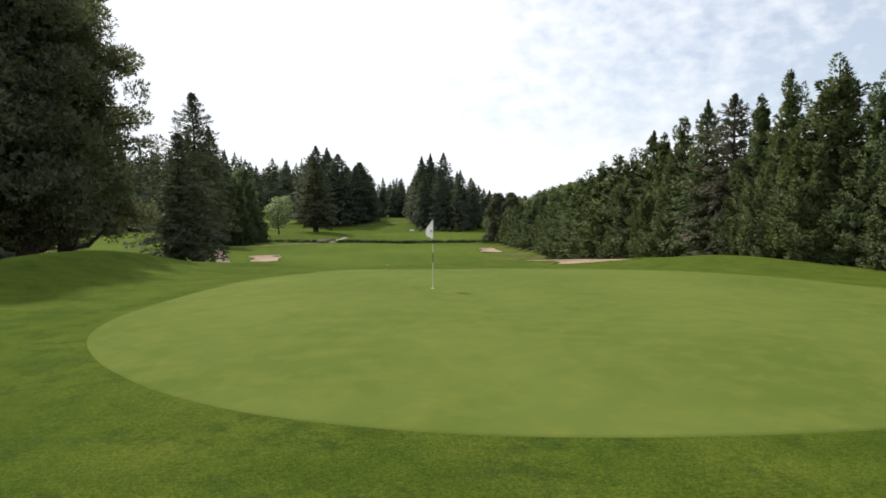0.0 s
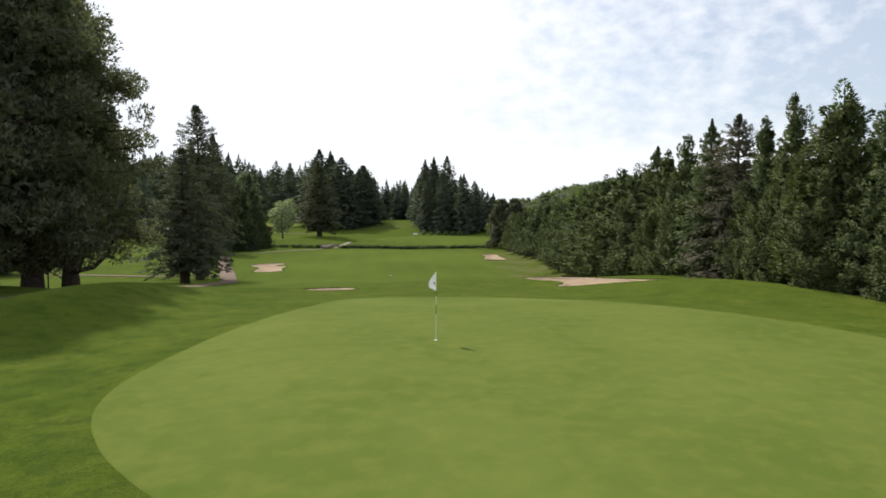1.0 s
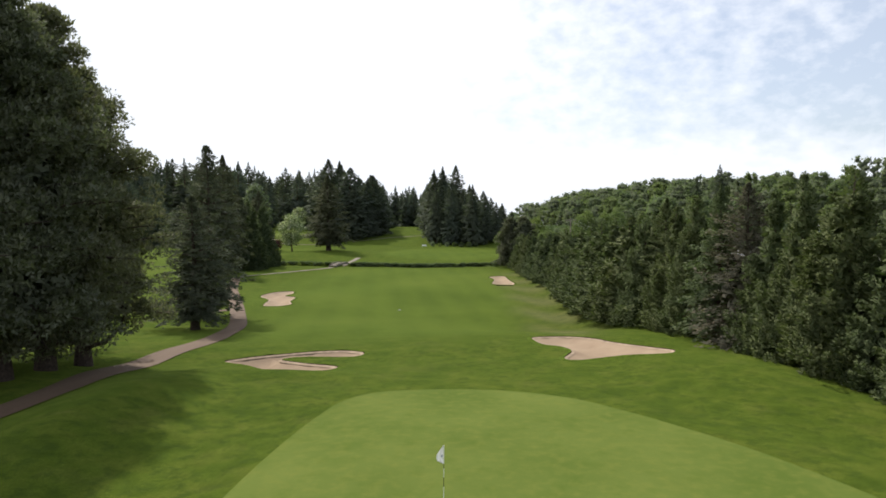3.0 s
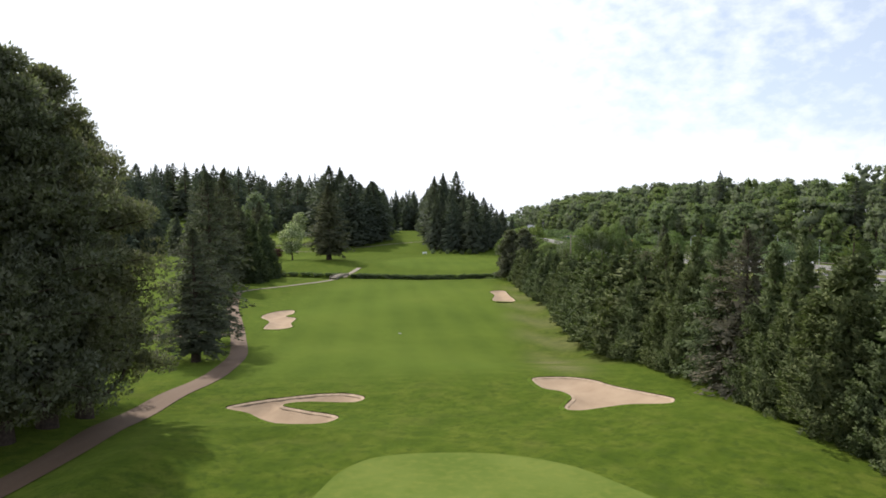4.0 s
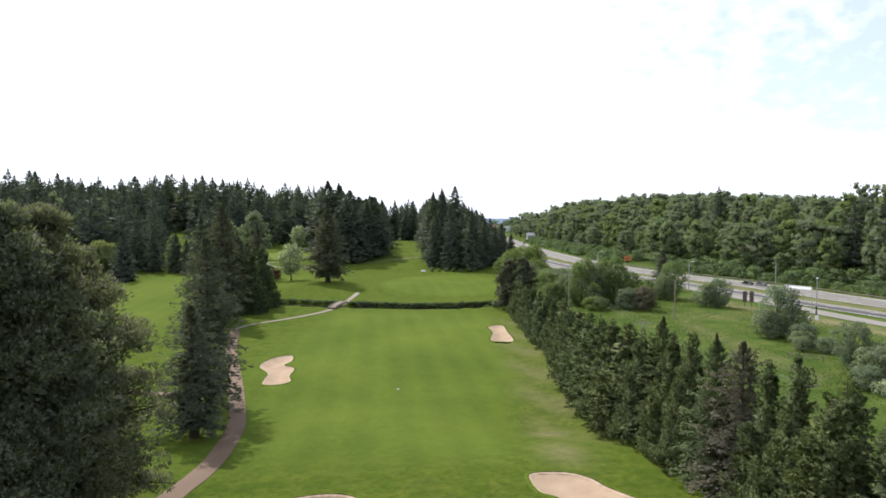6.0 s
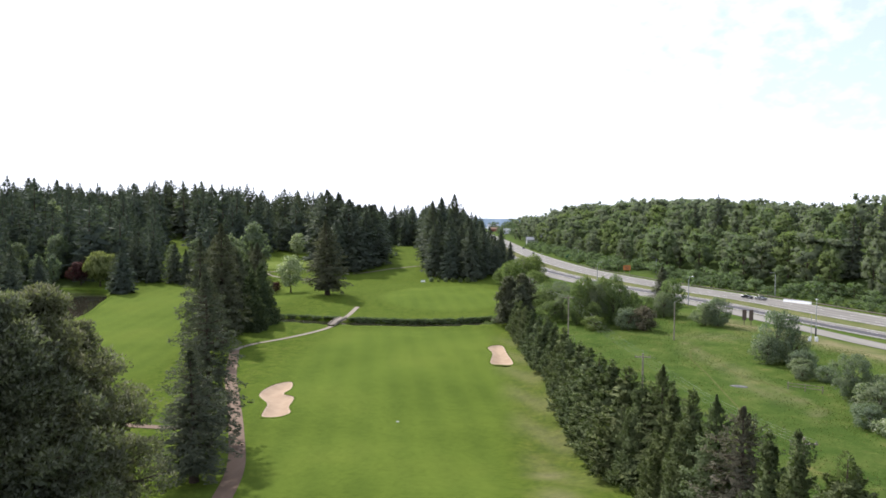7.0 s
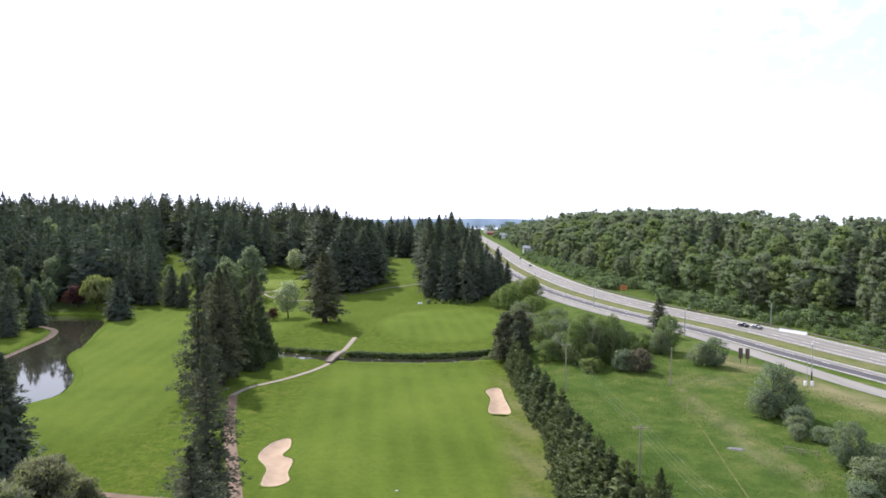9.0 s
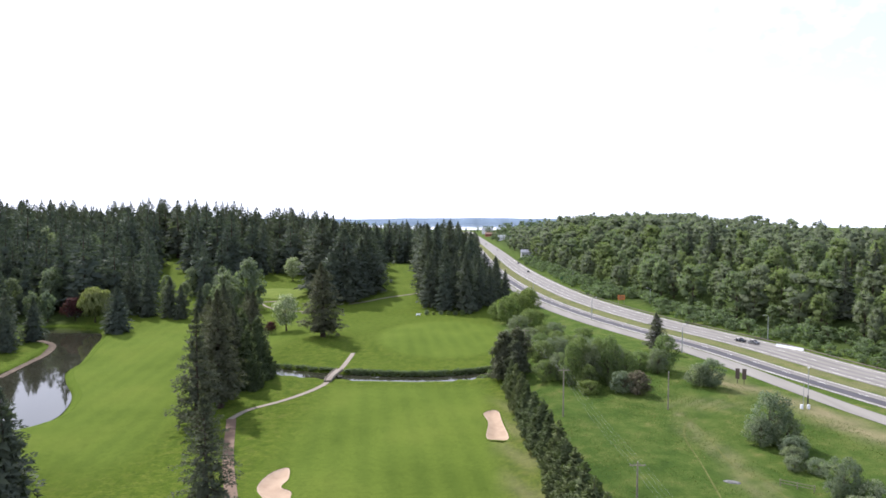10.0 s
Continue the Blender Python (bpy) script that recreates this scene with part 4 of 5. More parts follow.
for x, y, h, k, rz, q in [(-31.8, 76.5, 16.0, 1, 0, 1.62), (-36.0, 92.5, 24.8, 1, 40, 1.12), (-62.6, 156.0, 28.5, 2, 200, 1.2), (-62.3, 172.0, 32.0, 0, 120, 1.2), (-66.0, 178.0, 27.0, 0, 20, 1.15), (-72.0, 190.0, 28.0, 0, 220, 1.15), (-69.3, 225.0, 25.0, 0, 150, 1.35), (-76.0, 214.0, 24.0, 2, 77, 1.3), (-66.5, 196.0, 24.0, 0, 47, 1.3), (-84.0, 238.0, 26.0, 0, 17, 1.3), (-78.0, 246.0, 23.0, 2, 57, 1.35), (-52.2, 260.6, 30.0, 0, 33, 1.65)]:
    plant("fir_tree", "tall dark conical fir on mown grass", "tree", FIRS[k], x, y, h / 24.0, rz, "firs on the golf course", 0.0, q)
for x, y, h, q in [(-64.0, 213.0, 17.5, 1.3), (-61.6, 203.0, 20.0, 1.2), (-68.0, 208.0, 22.0, 1.2), (-61.0, 191.0, 19.0, 1.1)]:
    plant("cedar_tree", "smooth dark cone-shaped cedar on mown grass", "tree", CEDARS_FAR[1], x, y, h / 14.0, rr.uniform(0, 360), "firs on the golf course", 0.0, q)

MID = [tree_meshes("mid_fir_%d" % i, fir(70 + i, 30.0, 7.4, 44, 8, 15, 1.5, 0.05, 0.28, p, 0.34, 0.0, True), M_FIR_HAZED) for i, p in enumerate([0.74, 0.88, 0.64])]
CLUMP = [(-12.0, 345, 29), (-10, 358, 33), (-4, 352, 31), (2, 350, 27), (7, 334, 31), (14, 345, 25), (20, 352, 21), (-9, 380, 40), (-2, 400, 42), (-10, 435, 40), (6, 380, 30), (14, 372, 26), (24, 366, 20), (30, 372, 17), (20, 400, 24), (28, 420, 22),
         (-52, 372, 33), (-50, 384, 35), (-54, 400, 36), (-56, 425, 36), (-58, 450, 36), (-60, 480, 36), (-60, 520, 35), (-18, 460, 38), (-22, 500, 36), (-26, 540, 36), (-4, 336, 27), (-14, 372, 38), (-68, 374, 43), (-61, 366, 39), (-76, 379, 44), (-57, 356, 30), (-66, 352, 28), (-71, 396, 42), (-64, 415, 36), (-66, 440, 36), (-68, 470, 34), (-70, 500, 35), (-74, 530, 36), (-72, 555, 34)]
for i, (x, y, h) in enumerate(CLUMP):
    plant("fir_tree", "tall dark fir in a close clump beside the fairway", "tree", MID[i % 3], x, y, h / 30.0, rr.uniform(0, 360), "fir clumps", 0.0, rr.uniform(1.05, 1.35) * (1.25 if x < -45 else 1.0))
for x, y, h, q in [(-143.5, 277, 21, 1.35), (-149, 284, 18, 1.3), (-168, 258, 18, 1.3), (-174, 250, 21, 1.2), (-184, 256, 24, 1.2), (-176, 240, 20, 1.2), (-190, 246, 26, 1.2), (-166, 238, 17, 1.3), (-131, 312, 17, 1.2), (-124, 318, 15, 1.3), (-138, 316, 20, 1.2), (-116, 322, 14, 1.3), (-150, 318, 22, 1.2), (-160, 322, 24, 1.2), (-83, 110, 33, 1.0), (-93, 118, 31, 1.0), (-91, 104, 30, 1.0), (-104, 128, 30, 1.0), (-77, 109, 22, 1.1)]:
    plant("fir_tree", "dark conical conifer near the pond", "tree", MID[rr.randrange(3)], x, y, h / 30.0, rr.uniform(0, 360), "conifers round the pond", 0.0, q)

PALE = tree_meshes("pale_tree", broadleaf(85, 16.0, 5.6, 90, 46, 0.6, 0.12), M_BLOSSOM)
WILLOW = tree_meshes("willow", broadleaf(86, 17.0, 8.0, 90, 50, 0.9, 0.28, 1.6), M_WILLOW)
PURPLE = tree_meshes("purple_tree", broadleaf(87, 12.0, 6.0, 70, 40, 0.7, 0.1), M_PURPLE)
SHRUB = [tree_meshes("shrub_%d" % i, broadleaf(90 + i, 6.0, 3.4, 110, 40, 0.28, 0.0, 0.0, 1.0, True, False, 0.22, True), m) for i, m in enumerate([M_BUSH, M_GREYLEAF, M_LEAF_PALE, M_LEAF_GREY])]
LIGHT = [tree_meshes("light_%d" % i, broadleaf(180 + i, 15.0, 4.6, 130, 40, 0.56, 0.06, 0.0, 1.0, True, False, 0.21, True), m) for i, m in enumerate([M_GREYLEAF, M_LEAF_GREY])]
plant("blossom_tree", "rounded tree with pale blossom over grass", "tree", PALE, -72.5, 282, 1.02, 0, "", 0.0, 1.1)
plant("blossom_tree", "distant tree with whitish blossom", "tree", PALE, -107, 436, 1.0, 80, "", 0.0, 1.15)
plant("willow_tree", "yellow-green weeping willow at the pond's edge", "tree", WILLOW, -168, 303, 1.0)
plant("plum_tree", "dark purple-leaved tree by the pond", "tree", PURPLE, -179, 306, 0.95)
plant("plum_tree", "small reddish-purple shrub beneath a blossom tree", "tree", PURPLE, -77, 275, 0.45)
for x, y, s in [(-101, 290, 1.7), (-95, 302, 2.05), (-107, 300, 1.45), (-205, 292, 1.2), (-212, 310, 1.3), (-200, 322, 1.5), (-222, 330, 1.4), (-165, 345, 1.1), (-155, 352, 1.0), (-176, 352, 1.0), (-148, 368, 1.1), (-196, 300, 1.0), (-186, 330, 1.5), (-122, 345, 1.4), (-104, 340, 1.2), (-248, 396, 2.2), (-222, 398, 2.1), (-191, 304, 1.0), (-203, 330, 1.6), (-147, 332, 0.9), (-138, 334, 1.0), (-128, 338, 0.9), (-98, 286, 1.35)]:
    plant("leafy_tree", "tall light green broadleaved tree", "tree", LIGHT[rr.randrange(2)], x, y, s, rr.uniform(0, 360), "broadleaved trees", 0.0, 0.8)

# ---- meadow shrubs ----
plant("spruce_tree", "small dark spruce at the roadside", "tree", FIRS[0], 71.5, 229, 0.58, 0, "", 0.0, 1.7)
RED_SHRUB = tree_meshes("red_shrub", broadleaf(88, 6.0, 3.4, 96, 44, 0.34, 0.0, 0.0, 1.0, True), M_RUST)
plant("meadow_shrub", "dark reddish brown bushy shrub in rough meadow", "shrub", RED_SHRUB, 48.5, 171.5, 1.1, 20, "meadow shrubs", -0.2)
WHITE_SHRUB = tree_meshes("white_shrub", broadleaf(89, 3.0, 2.6, 70, 40, 0.2, 0.0, 0.0, 1.0, True), M_BLOSSOM)
plant("meadow_shrub", "low shrub covered in white blossom", "shrub", WHITE_SHRUB, 58.0, 88.0, 0.9, 20, "meadow shrubs", -0.2)
THICKET = [tree_meshes("thicket_%d" % i, broadleaf(96 + i, 12.0, 6.0, 170, 42, 0.42, 0.0, 0.0, 1.0, True, False, 0.20, True), m) for i, m in enumerate([M_BUSH, M_GREYLEAF, M_LEAF_PALE, M_LEAF_GREY])]
for x, y, h, k, sq in [(33.0, 181, 12.6, 0, 0.55), (35.6, 183, 13.8, 0, 0.5), (38.2, 180.5, 12.4, 3, 0.55), (40.6, 183, 13.4, 0, 0.5), (43.2, 181, 14.2, 0, 0.52), (45.6, 184, 11.5, 3, 0.6), (48.5, 183, 9.5, 0, 0.7), (30, 187, 8.5, 3, 0.8), (26.5, 186, 6.5, 0, 1.0), (36.5, 176.5, 7.2, 0, 0.8), (36, 172, 4, 2, 1.4), (45, 173, 6, 1, 1.1), (40, 190, 12, 3, 1.0), (64.5, 198, 11.5, 0, 0.75), (61, 194, 8, 3, 0.9), (57, 199, 6, 0, 1.2), (71, 179, 8.2, 1, 1.0), (68, 180, 6.5, 1, 1.1), (66, 136, 11.2, 1, 0.82), (63.6, 134.5, 6.2, 1, 1.0), (68.6, 134, 6.4, 1, 1.0), (67.5, 128.5, 4.2, 1, 1.3), (65.5, 125, 3.4, 1, 1.3), (63.5, 121, 3.0, 1, 1.3), (66.8, 119, 3.2, 1, 1.3), (64.2, 107, 8.0, 3, 0.85), (67.5, 104, 5.0, 1, 1.2), (61.5, 96, 5.6, 1, 1.3), (65, 92, 6.5, 1, 1.2), (57.5, 92, 3.6, 1, 1.3), (70, 98, 5, 3, 1.2), (23, 250, 7, 3, 1.3), (29, 246, 8, 3, 1.2), (22, 236, 7, 3, 1.3), (34, 250, 8, 0, 1.2), (38, 238, 7, 0, 1.4), (25, 225, 7, 3, 1.2), (30, 222, 8, 0, 1.2), (45, 232, 5, 3, 1.5), (53, 220, 4.5, 0, 1.5), (25, 298, 13, 2, 1.0), (31, 308, 14, 2, 1.0), (37, 318, 13, 2, 0.9), (28, 205, 8, 0, 1.2), (33, 208, 9, 3, 1.2), (38, 215, 8, 0, 1.2), (44, 206, 7, 3, 1.2), (52, 205, 6, 0, 1.3), (40, 340, 10, 2, 1.0), (27, 270, 9, 3, 1.2), (33, 280, 10, 2, 1.1), (41, 262, 7, 3, 1.3), (37, 292, 8, 2, 1.2), (50, 250, 5, 0, 1.4), (22, 312, 9, 2, 1.1)]:
    plant("meadow_shrub", ["bushy green shrub in rough meadow", "greyish green willow shrub in rough meadow", "yellow-green bushy shrub in rough meadow", "bushy grey-green shrub in rough meadow"][k], "shrub", THICKET[k] if h > 6.8 else SHRUB[k], x, y, h / (12.0 if h > 6.8 else 6.0), rr.uniform(0, 360), "meadow shrubs", -0.2, sq)
for i in range(14):
    plant("bank_shrub", "low dark green shrub on the creek bank", "shrub", SHRUB[0], 12 + rr.uniform(-3, 6), 207 + rr.uniform(-3, 4), rr.uniform(0.28, 0.5), rr.uniform(0, 360), "creek bank shrubs", -0.3)


# ---- woodland too large to count ----
def wood(name, label, kinds, spots, leaf):
    """Many trees of a few kinds, joined into one mesh."""
    rng = np.random.default_rng(len(spots))
    vs, fs, ns, mi, n = [], [], [], [], 0
    x, y = np.array([s[0] for s in spots]), np.array([s[1] for s in spots])
    z = height(x, y)
    for (px, py, h, q), pz in zip(spots, z):
        (wv, wf, wd), (cv, cf, cd), h0 = kinds[rng.integers(len(kinds))]
        a, s = rng.uniform(0, 6.283), h / h0
        rot = np.array([[math.cos(a), -math.sin(a), 0], [math.sin(a), math.cos(a), 0], [0, 0, 1]])
        for v, f, d, m in ((wv, wf, wd, 1), (cv, cf, cd, 0)):
            vs.append((v * np.array([s * q, s * q, s])) @ rot.T + np.array([px, py, pz]))
            ns.append(d @ rot.T)
            fs.extend((f + n).tolist())
            mi.append(np.full(len(f), m))
            n += len(v)
    me = mesh_from(name, np.concatenate(vs), fs, [leaf, M_BARK], np.concatenate(mi), True, np.concatenate(ns))
    return tagged(new(name, me), label, "woodland", "", "stuff")


def scatter(seed, x0, x1, y0, y1, step, keep, h0, h1, q=1.0):
    rng = np.random.default_rng(seed)
    out = []
    for y in np.arange(y0, y1, step):
        for x in np.arange(x0, x1, step):
            px, py = x + rng.uniform(-0.45, 0.45) * step, y + rng.uniform(-0.45, 0.45) * step
            u = rng.random()
            if keep(px, py, u):
                out.append((px, py, h0 + (h1 - h0) * rng.random() ** 1.3, q * rng.uniform(0.78, 1.4)))
    return out


FAR_FIR = [(*fir(110 + i, 30.0, r, 30, 7, 6, 2.4, 0.02, 0.30, p, 0.40, 0.0, True), 30.0) for i, (p, r) in enumerate([(0.72, 7.4), (0.9, 6.6), (0.62, 7.8), (0.8, 7.0)])]
FAR_LEAF = [(*broadleaf(120 + i, 18.0, 4.9, 52, 22, 0.74, 0.02, 0.0, 1.0, True, True, 0.29, True), 18.0) for i in range(5)]
FAR_SMALL = [(*broadleaf(126 + i, 18.0, 5.2, 30, 12, 1.0, 0.05, 0.0, 1.0, True, True, 0.33, True), 18.0) for i in range(3)]
FAR_SPIRE = [(*fir(116 + i, 30.0, 7.2, 24, 6, 4, 3.2, 0.1, 0.30, p, 0.34, 0.0, True), 30.0) for i, p in enumerate([0.7, 0.9])]


def left_wood(x, y, u):
    if x > -86 and y < 560:
        return False
    if x > -140 and y < 455 and y > 0:
        return False
    if inside_depth(np.array([x]), np.array([y]), POND)[0] > -8:
        return False
    if x > -205 and y < 325:
        return False
    if abs(x + 0.43 * y) < 12 and 330 < y < 500:
        return False
    return y > 150


spots = scatter(1, -430, -80, 150, 640, 14.2, lambda x, y, u: left_wood(x, y, u) and u < 0.88, 24, 45)
deep = [p for p in spots if p[1] > 480 or p[0] < -330]
spots = [p for p in spots if not (p[1] > 480 or p[0] < -330)]
spots += scatter(8, -150, 25, 575, 612, 12, lambda x, y, u: u < 0.9, 26, 38)
deep += scatter(2, -620, 25, 575, 720, 19, lambda x, y, u: u < 0.85 and x < -150, 26, 44)
deep += scatter(18, -150, 25, 612, 740, 17, lambda x, y, u: u < 0.85, 27, 39)
wood("fir_woodland", "deep dark conifer woodland behind the golf course", FAR_FIR, spots, M_FIR_HAZED)
wood("fir_woodland", "conifer woodland that runs on to the horizon", FAR_SPIRE, deep, M_FIR_HAZED)


def far_x(y):
    return float(road_x(np.array([y]))[0])


spots = scatter(3, 40, 420, 60, 700, 10.0, lambda x, y, u: 42 < x - far_x(y) < 112 and u < 0.88, 11, 27, 1.0)
deep = scatter(13, 40, 620, 60, 900, 17, lambda x, y, u: (112 if y < 700 else 36) < x - far_x(y) < 240 and u < 0.85, 19, 28, 1.1)
def taller(rows):
    return [(x, y, h * (0.88 + 0.34 * float(sm(400, 700, y))), q) for x, y, h, q in rows]


spots = taller(spots)
wood("leafy_woodland", "soft green broadleaved canopy covering the hill beyond the highway", FAR_SMALL, taller(deep), M_LEAF_GREY)
wood("leafy_woodland", "bright green broadleaved woodland on a hillside beyond the highway", FAR_LEAF, spots[::3], M_LEAF)
wood("leafy_woodland", "grey-green broadleaved woodland on a hillside beyond the highway", FAR_LEAF, spots[1::3], M_LEAF_GREY)
wood("leafy_woodland", "fresh yellow-green broadleaved trees on a hillside beyond the highway", FAR_LEAF, spots[2::3], M_BUSH)
spots = scatter(4, 40, 620, 80, 900, 42, lambda x, y, u: 60 < x - far_x(y) < 330 and u < 0.35, 20, 30, 0.9)
wood("hillside_conifers", "scattered dark conifers among broadleaved woodland", FAR_FIR, spots, M_FIR_HAZED)
spots = scatter(5, 40, 300, 90, 700, 5.0, lambda x, y, u: 25 < x - far_x(y) < 46 and u < 0.72 and not (x < 104 and 325 < y < 362), 2.0, 6.5, 1.3)
wood("roadside_thicket", "tangled green brush along the highway's far verge", [(*broadleaf(130 + i, 6.0, 3.6, 18, 12, 0.9, 0.0, 0.0, 1.0, True), 6.0) for i in range(2)], spots, M_LEAF)


# ---- distance ----
tagged(new("sea", mesh_from("sea", [(-3500, 2350, -8.5), (800, 2350, -8.5), (1300, 4600, -8.5), (-3500, 4600, -8.5)], [(0, 1, 2, 3)], [M_WATER])), "pale strip of distant water", "sea", "", "structure")


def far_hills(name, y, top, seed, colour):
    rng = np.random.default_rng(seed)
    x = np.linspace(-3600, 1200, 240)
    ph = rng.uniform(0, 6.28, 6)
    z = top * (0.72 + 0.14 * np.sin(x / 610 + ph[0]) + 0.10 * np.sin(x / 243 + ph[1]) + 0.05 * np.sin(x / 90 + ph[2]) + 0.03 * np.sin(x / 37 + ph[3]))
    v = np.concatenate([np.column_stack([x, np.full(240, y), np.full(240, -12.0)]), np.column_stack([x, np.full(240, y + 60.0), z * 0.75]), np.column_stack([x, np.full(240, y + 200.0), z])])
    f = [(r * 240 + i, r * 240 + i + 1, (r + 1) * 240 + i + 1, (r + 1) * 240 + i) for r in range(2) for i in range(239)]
    return tagged(new(name, mesh_from(name, v, f, [plain(name, colour, 1.0, 0, 0.15, 0.01, 0, 0.0)], None, True)), "low wooded hills on the horizon, blue-grey haze painted into their colour", "backdrop", "", "structure")


# the haze of distance is put into the hills' blue-grey colour
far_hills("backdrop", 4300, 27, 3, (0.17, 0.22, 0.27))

# ---- the flag on the green ----
PIN = (-0.935, 20.49)
PIN_Z = hz(*PIN) + 0.012
flagstick = base("flagstick", *PIN, PIN_Z, "slim banded flagstick with a limp white flag in the hole", "flagstick")
for z0, z1, m, nm in ((0.0, 0.83, M_WHITE, "pole"), (0.83, 1.14, M_BLACK, "band"), (1.14, 1.42, M_WHITE, "pole"), (1.42, 1.58, M_BLACK, "band"), (1.58, 2.2, M_WHITE, "pole")):
    bm = bmesh.new()
    rod(bm, (0, 0, z0), (0, 0, z1), 0.009, 0.009, 10)
    part(nm, bm, m, flagstick)
bm = bmesh.new()
rows = []
for j in range(15):
    v = j / 14
    w = 0.03 + 0.20 * math.sin(math.pi * min(1.0, v * 0.72 + 0.02)) ** 1.3 * (1 if v < 0.85 else (1 - v) / 0.15 * 0.9 + 0.1)
    rows.append([bm.verts.new((-0.012 - w * u / 6, 0.035 * math.sin(u * 1.9 + v * 2.0) * (u / 6), 2.19 - 0.60 * v - 0.03 * (u / 6) * (1 - v))) for u in range(7)])
for a, b in zip(rows, rows[1:]):
    for u in range(6):
        bm.faces.new((a[u], a[u + 1], b[u + 1], b[u]))
bmesh.ops.solidify(bm, geom=bm.faces[:], thickness=0.004)
part("flag", bm, M_WHITE, flagstick, "limp white cloth flag hanging down")
bm = bmesh.new()
box(bm, -0.085, -0.008, 1.80, -0.045, 0.045, 1.88, 0.004)
part("emblem", bm, plain("blue_grey_print", (0.12, 0.15, 0.24), 0.8), flagstick, "small blue-grey print on the flag")
bm = bmesh.new()
bmesh.ops.create_cone(bm, cap_ends=True, segments=20, radius1=0.054, radius2=0.054, depth=0.012)
part("cup_rim", bm, M_WHITE, flagstick, "white rim of the hole")

# ---- footbridge ----
bridge = base("footbridge", -37.9, 204.6, -4.75, "narrow pale timber footbridge over the creek", "bridge", "", -5.0)
NB = 15.0
for k in range(36):
    y0 = -NB / 2 + NB * k / 36
    bm = bmesh.new()
    a = 0.35 * (1 - (2 * (k + 0.5) / 36 - 1) ** 2)
    box(bm, -1.05, y0 + 0.02, a, 1.05, y0 + NB / 36 - 0.02, a + 0.09, 0.01)
    part("plank", bm, M_TIMBER, bridge)
for sx in (-1.0, 1.0):
    bm = bmesh.new()
    for k in range(12):
        y0, y1 = -NB / 2 + NB * k / 12, -NB / 2 + NB * (k + 1) / 12
        za, zb = 0.35 * (1 - (2 * k / 12 - 1) ** 2), 0.35 * (1 - (2 * (k + 1) / 12 - 1) ** 2)
        vs = [bm.verts.new((sx + dx, y, z)) for y, zz in ((y0, za), (y1, zb)) for dx in (-0.08, 0.08) for z in (zz - 0.45, zz - 0.01)]
        bmesh.ops.convex_hull(bm, input=vs)
    part("beam", bm, M_TIMBER, bridge)
    bm = bmesh.new()
    for k in range(12):
        y0, y1 = -NB / 2 + NB * k / 12, -NB / 2 + NB * (k + 1) / 12
        za, zb = 0.35 * (1 - (2 * k / 12 - 1) ** 2), 0.35 * (1 - (2 * (k + 1) / 12 - 1) ** 2)
        vs = [bm.verts.new((sx + dx, y, z)) for y, zz in ((y0, za), (y1, zb)) for dx in (-0.06, 0.06) for z in (zz + 0.30, zz + 0.42)]
        bmesh.ops.convex_hull(bm, input=vs)
    part("kerb_rail", bm, M_TIMBER, bridge)
    for k in range(7):
        y0 = -NB / 2 + 0.3 + (NB - 0.6) * k / 6
        a = 0.35 * (1 - (2 * (y0 / NB + 0.5) - 1) ** 2)
        bm = bmesh.new()
        box(bm, sx - 0.05, y0 - 0.05, a, sx + 0.05, y0 + 0.05, a + 0.34)
        part("post", bm, M_TIMBER, bridge)

# ---- power line in the meadow ----
POLES = [(31.5, 60.0), (29.0, 103.0), (25.8, 153.0), (23.5, 214.0)]
HEIGHTS = [9.2, 8.2, 11.6, 11.0]
tops = []
for (x, y), h in zip(POLES, HEIGHTS):
    z = hz(x, y)
    pole = base("power_pole", x, y, z, "weathered timber power pole with a crossarm in the meadow", "power pole", "power line")
    bm = bmesh.new()
    rod(bm, (0, 0, -0.5), (0, 0, h), 0.17, 0.11, 10)
    part("pole", bm, M_TIMBER, pole)
    bm = bmesh.new()
    box(bm, -1.25, -0.07, h - 0.65, 1.25, 0.07, h - 0.50, 0.01)
    arm = part("crossarm", bm, M_TIMBER, pole)
    for ix in (-1.15, -0.45, 0.45, 1.15):
        bm = bmesh.new()
        rod(bm, (ix, 0, h - 0.5), (ix, 0, h - 0.28), 0.05, 0.03, 8)
        part("insulator", bm, M_STONE, arm, "grey insulator")
    tops.append((x, y, z + h - 0.28))
for k, ((xa, ya, za), (xb, yb, zb)) in enumerate(zip(tops, tops[1:])):
    for ix in (-1.15, -0.45, 0.45, 1.15):
        pts = []
        for i in range(17):
            t = i / 16
            pts.append((xa + (xb - xa) * t + ix, ya + (yb - ya) * t, za + (zb - za) * t - 1.1 * 4 * t * (1 - t)))
        v, f, _ = limb(pts, [0.007] * 17, 4)
        tagged(new("power_cable", mesh_from("power_cable", v, f, [M_CABLE])), "thin sagging grey power cable strung between poles", "cable", "power line cables")
lone = base("utility_pole", 52.3, 158.5, hz(52.3, 158.5), "lone weathered timber pole in rough meadow", "pole")
bm = bmesh.new()
rod(bm, (0, 0, -0.5), (0, 0, 9.2), 0.16, 0.11, 10)
part("pole", bm, M_TIMBER, lone)
bm = bmesh.new()
rod(bm, (0, 0, 9.2), (0, 0, 9.32), 0.12, 0.05, 10)
part("cap", bm, M_STEEL, lone)


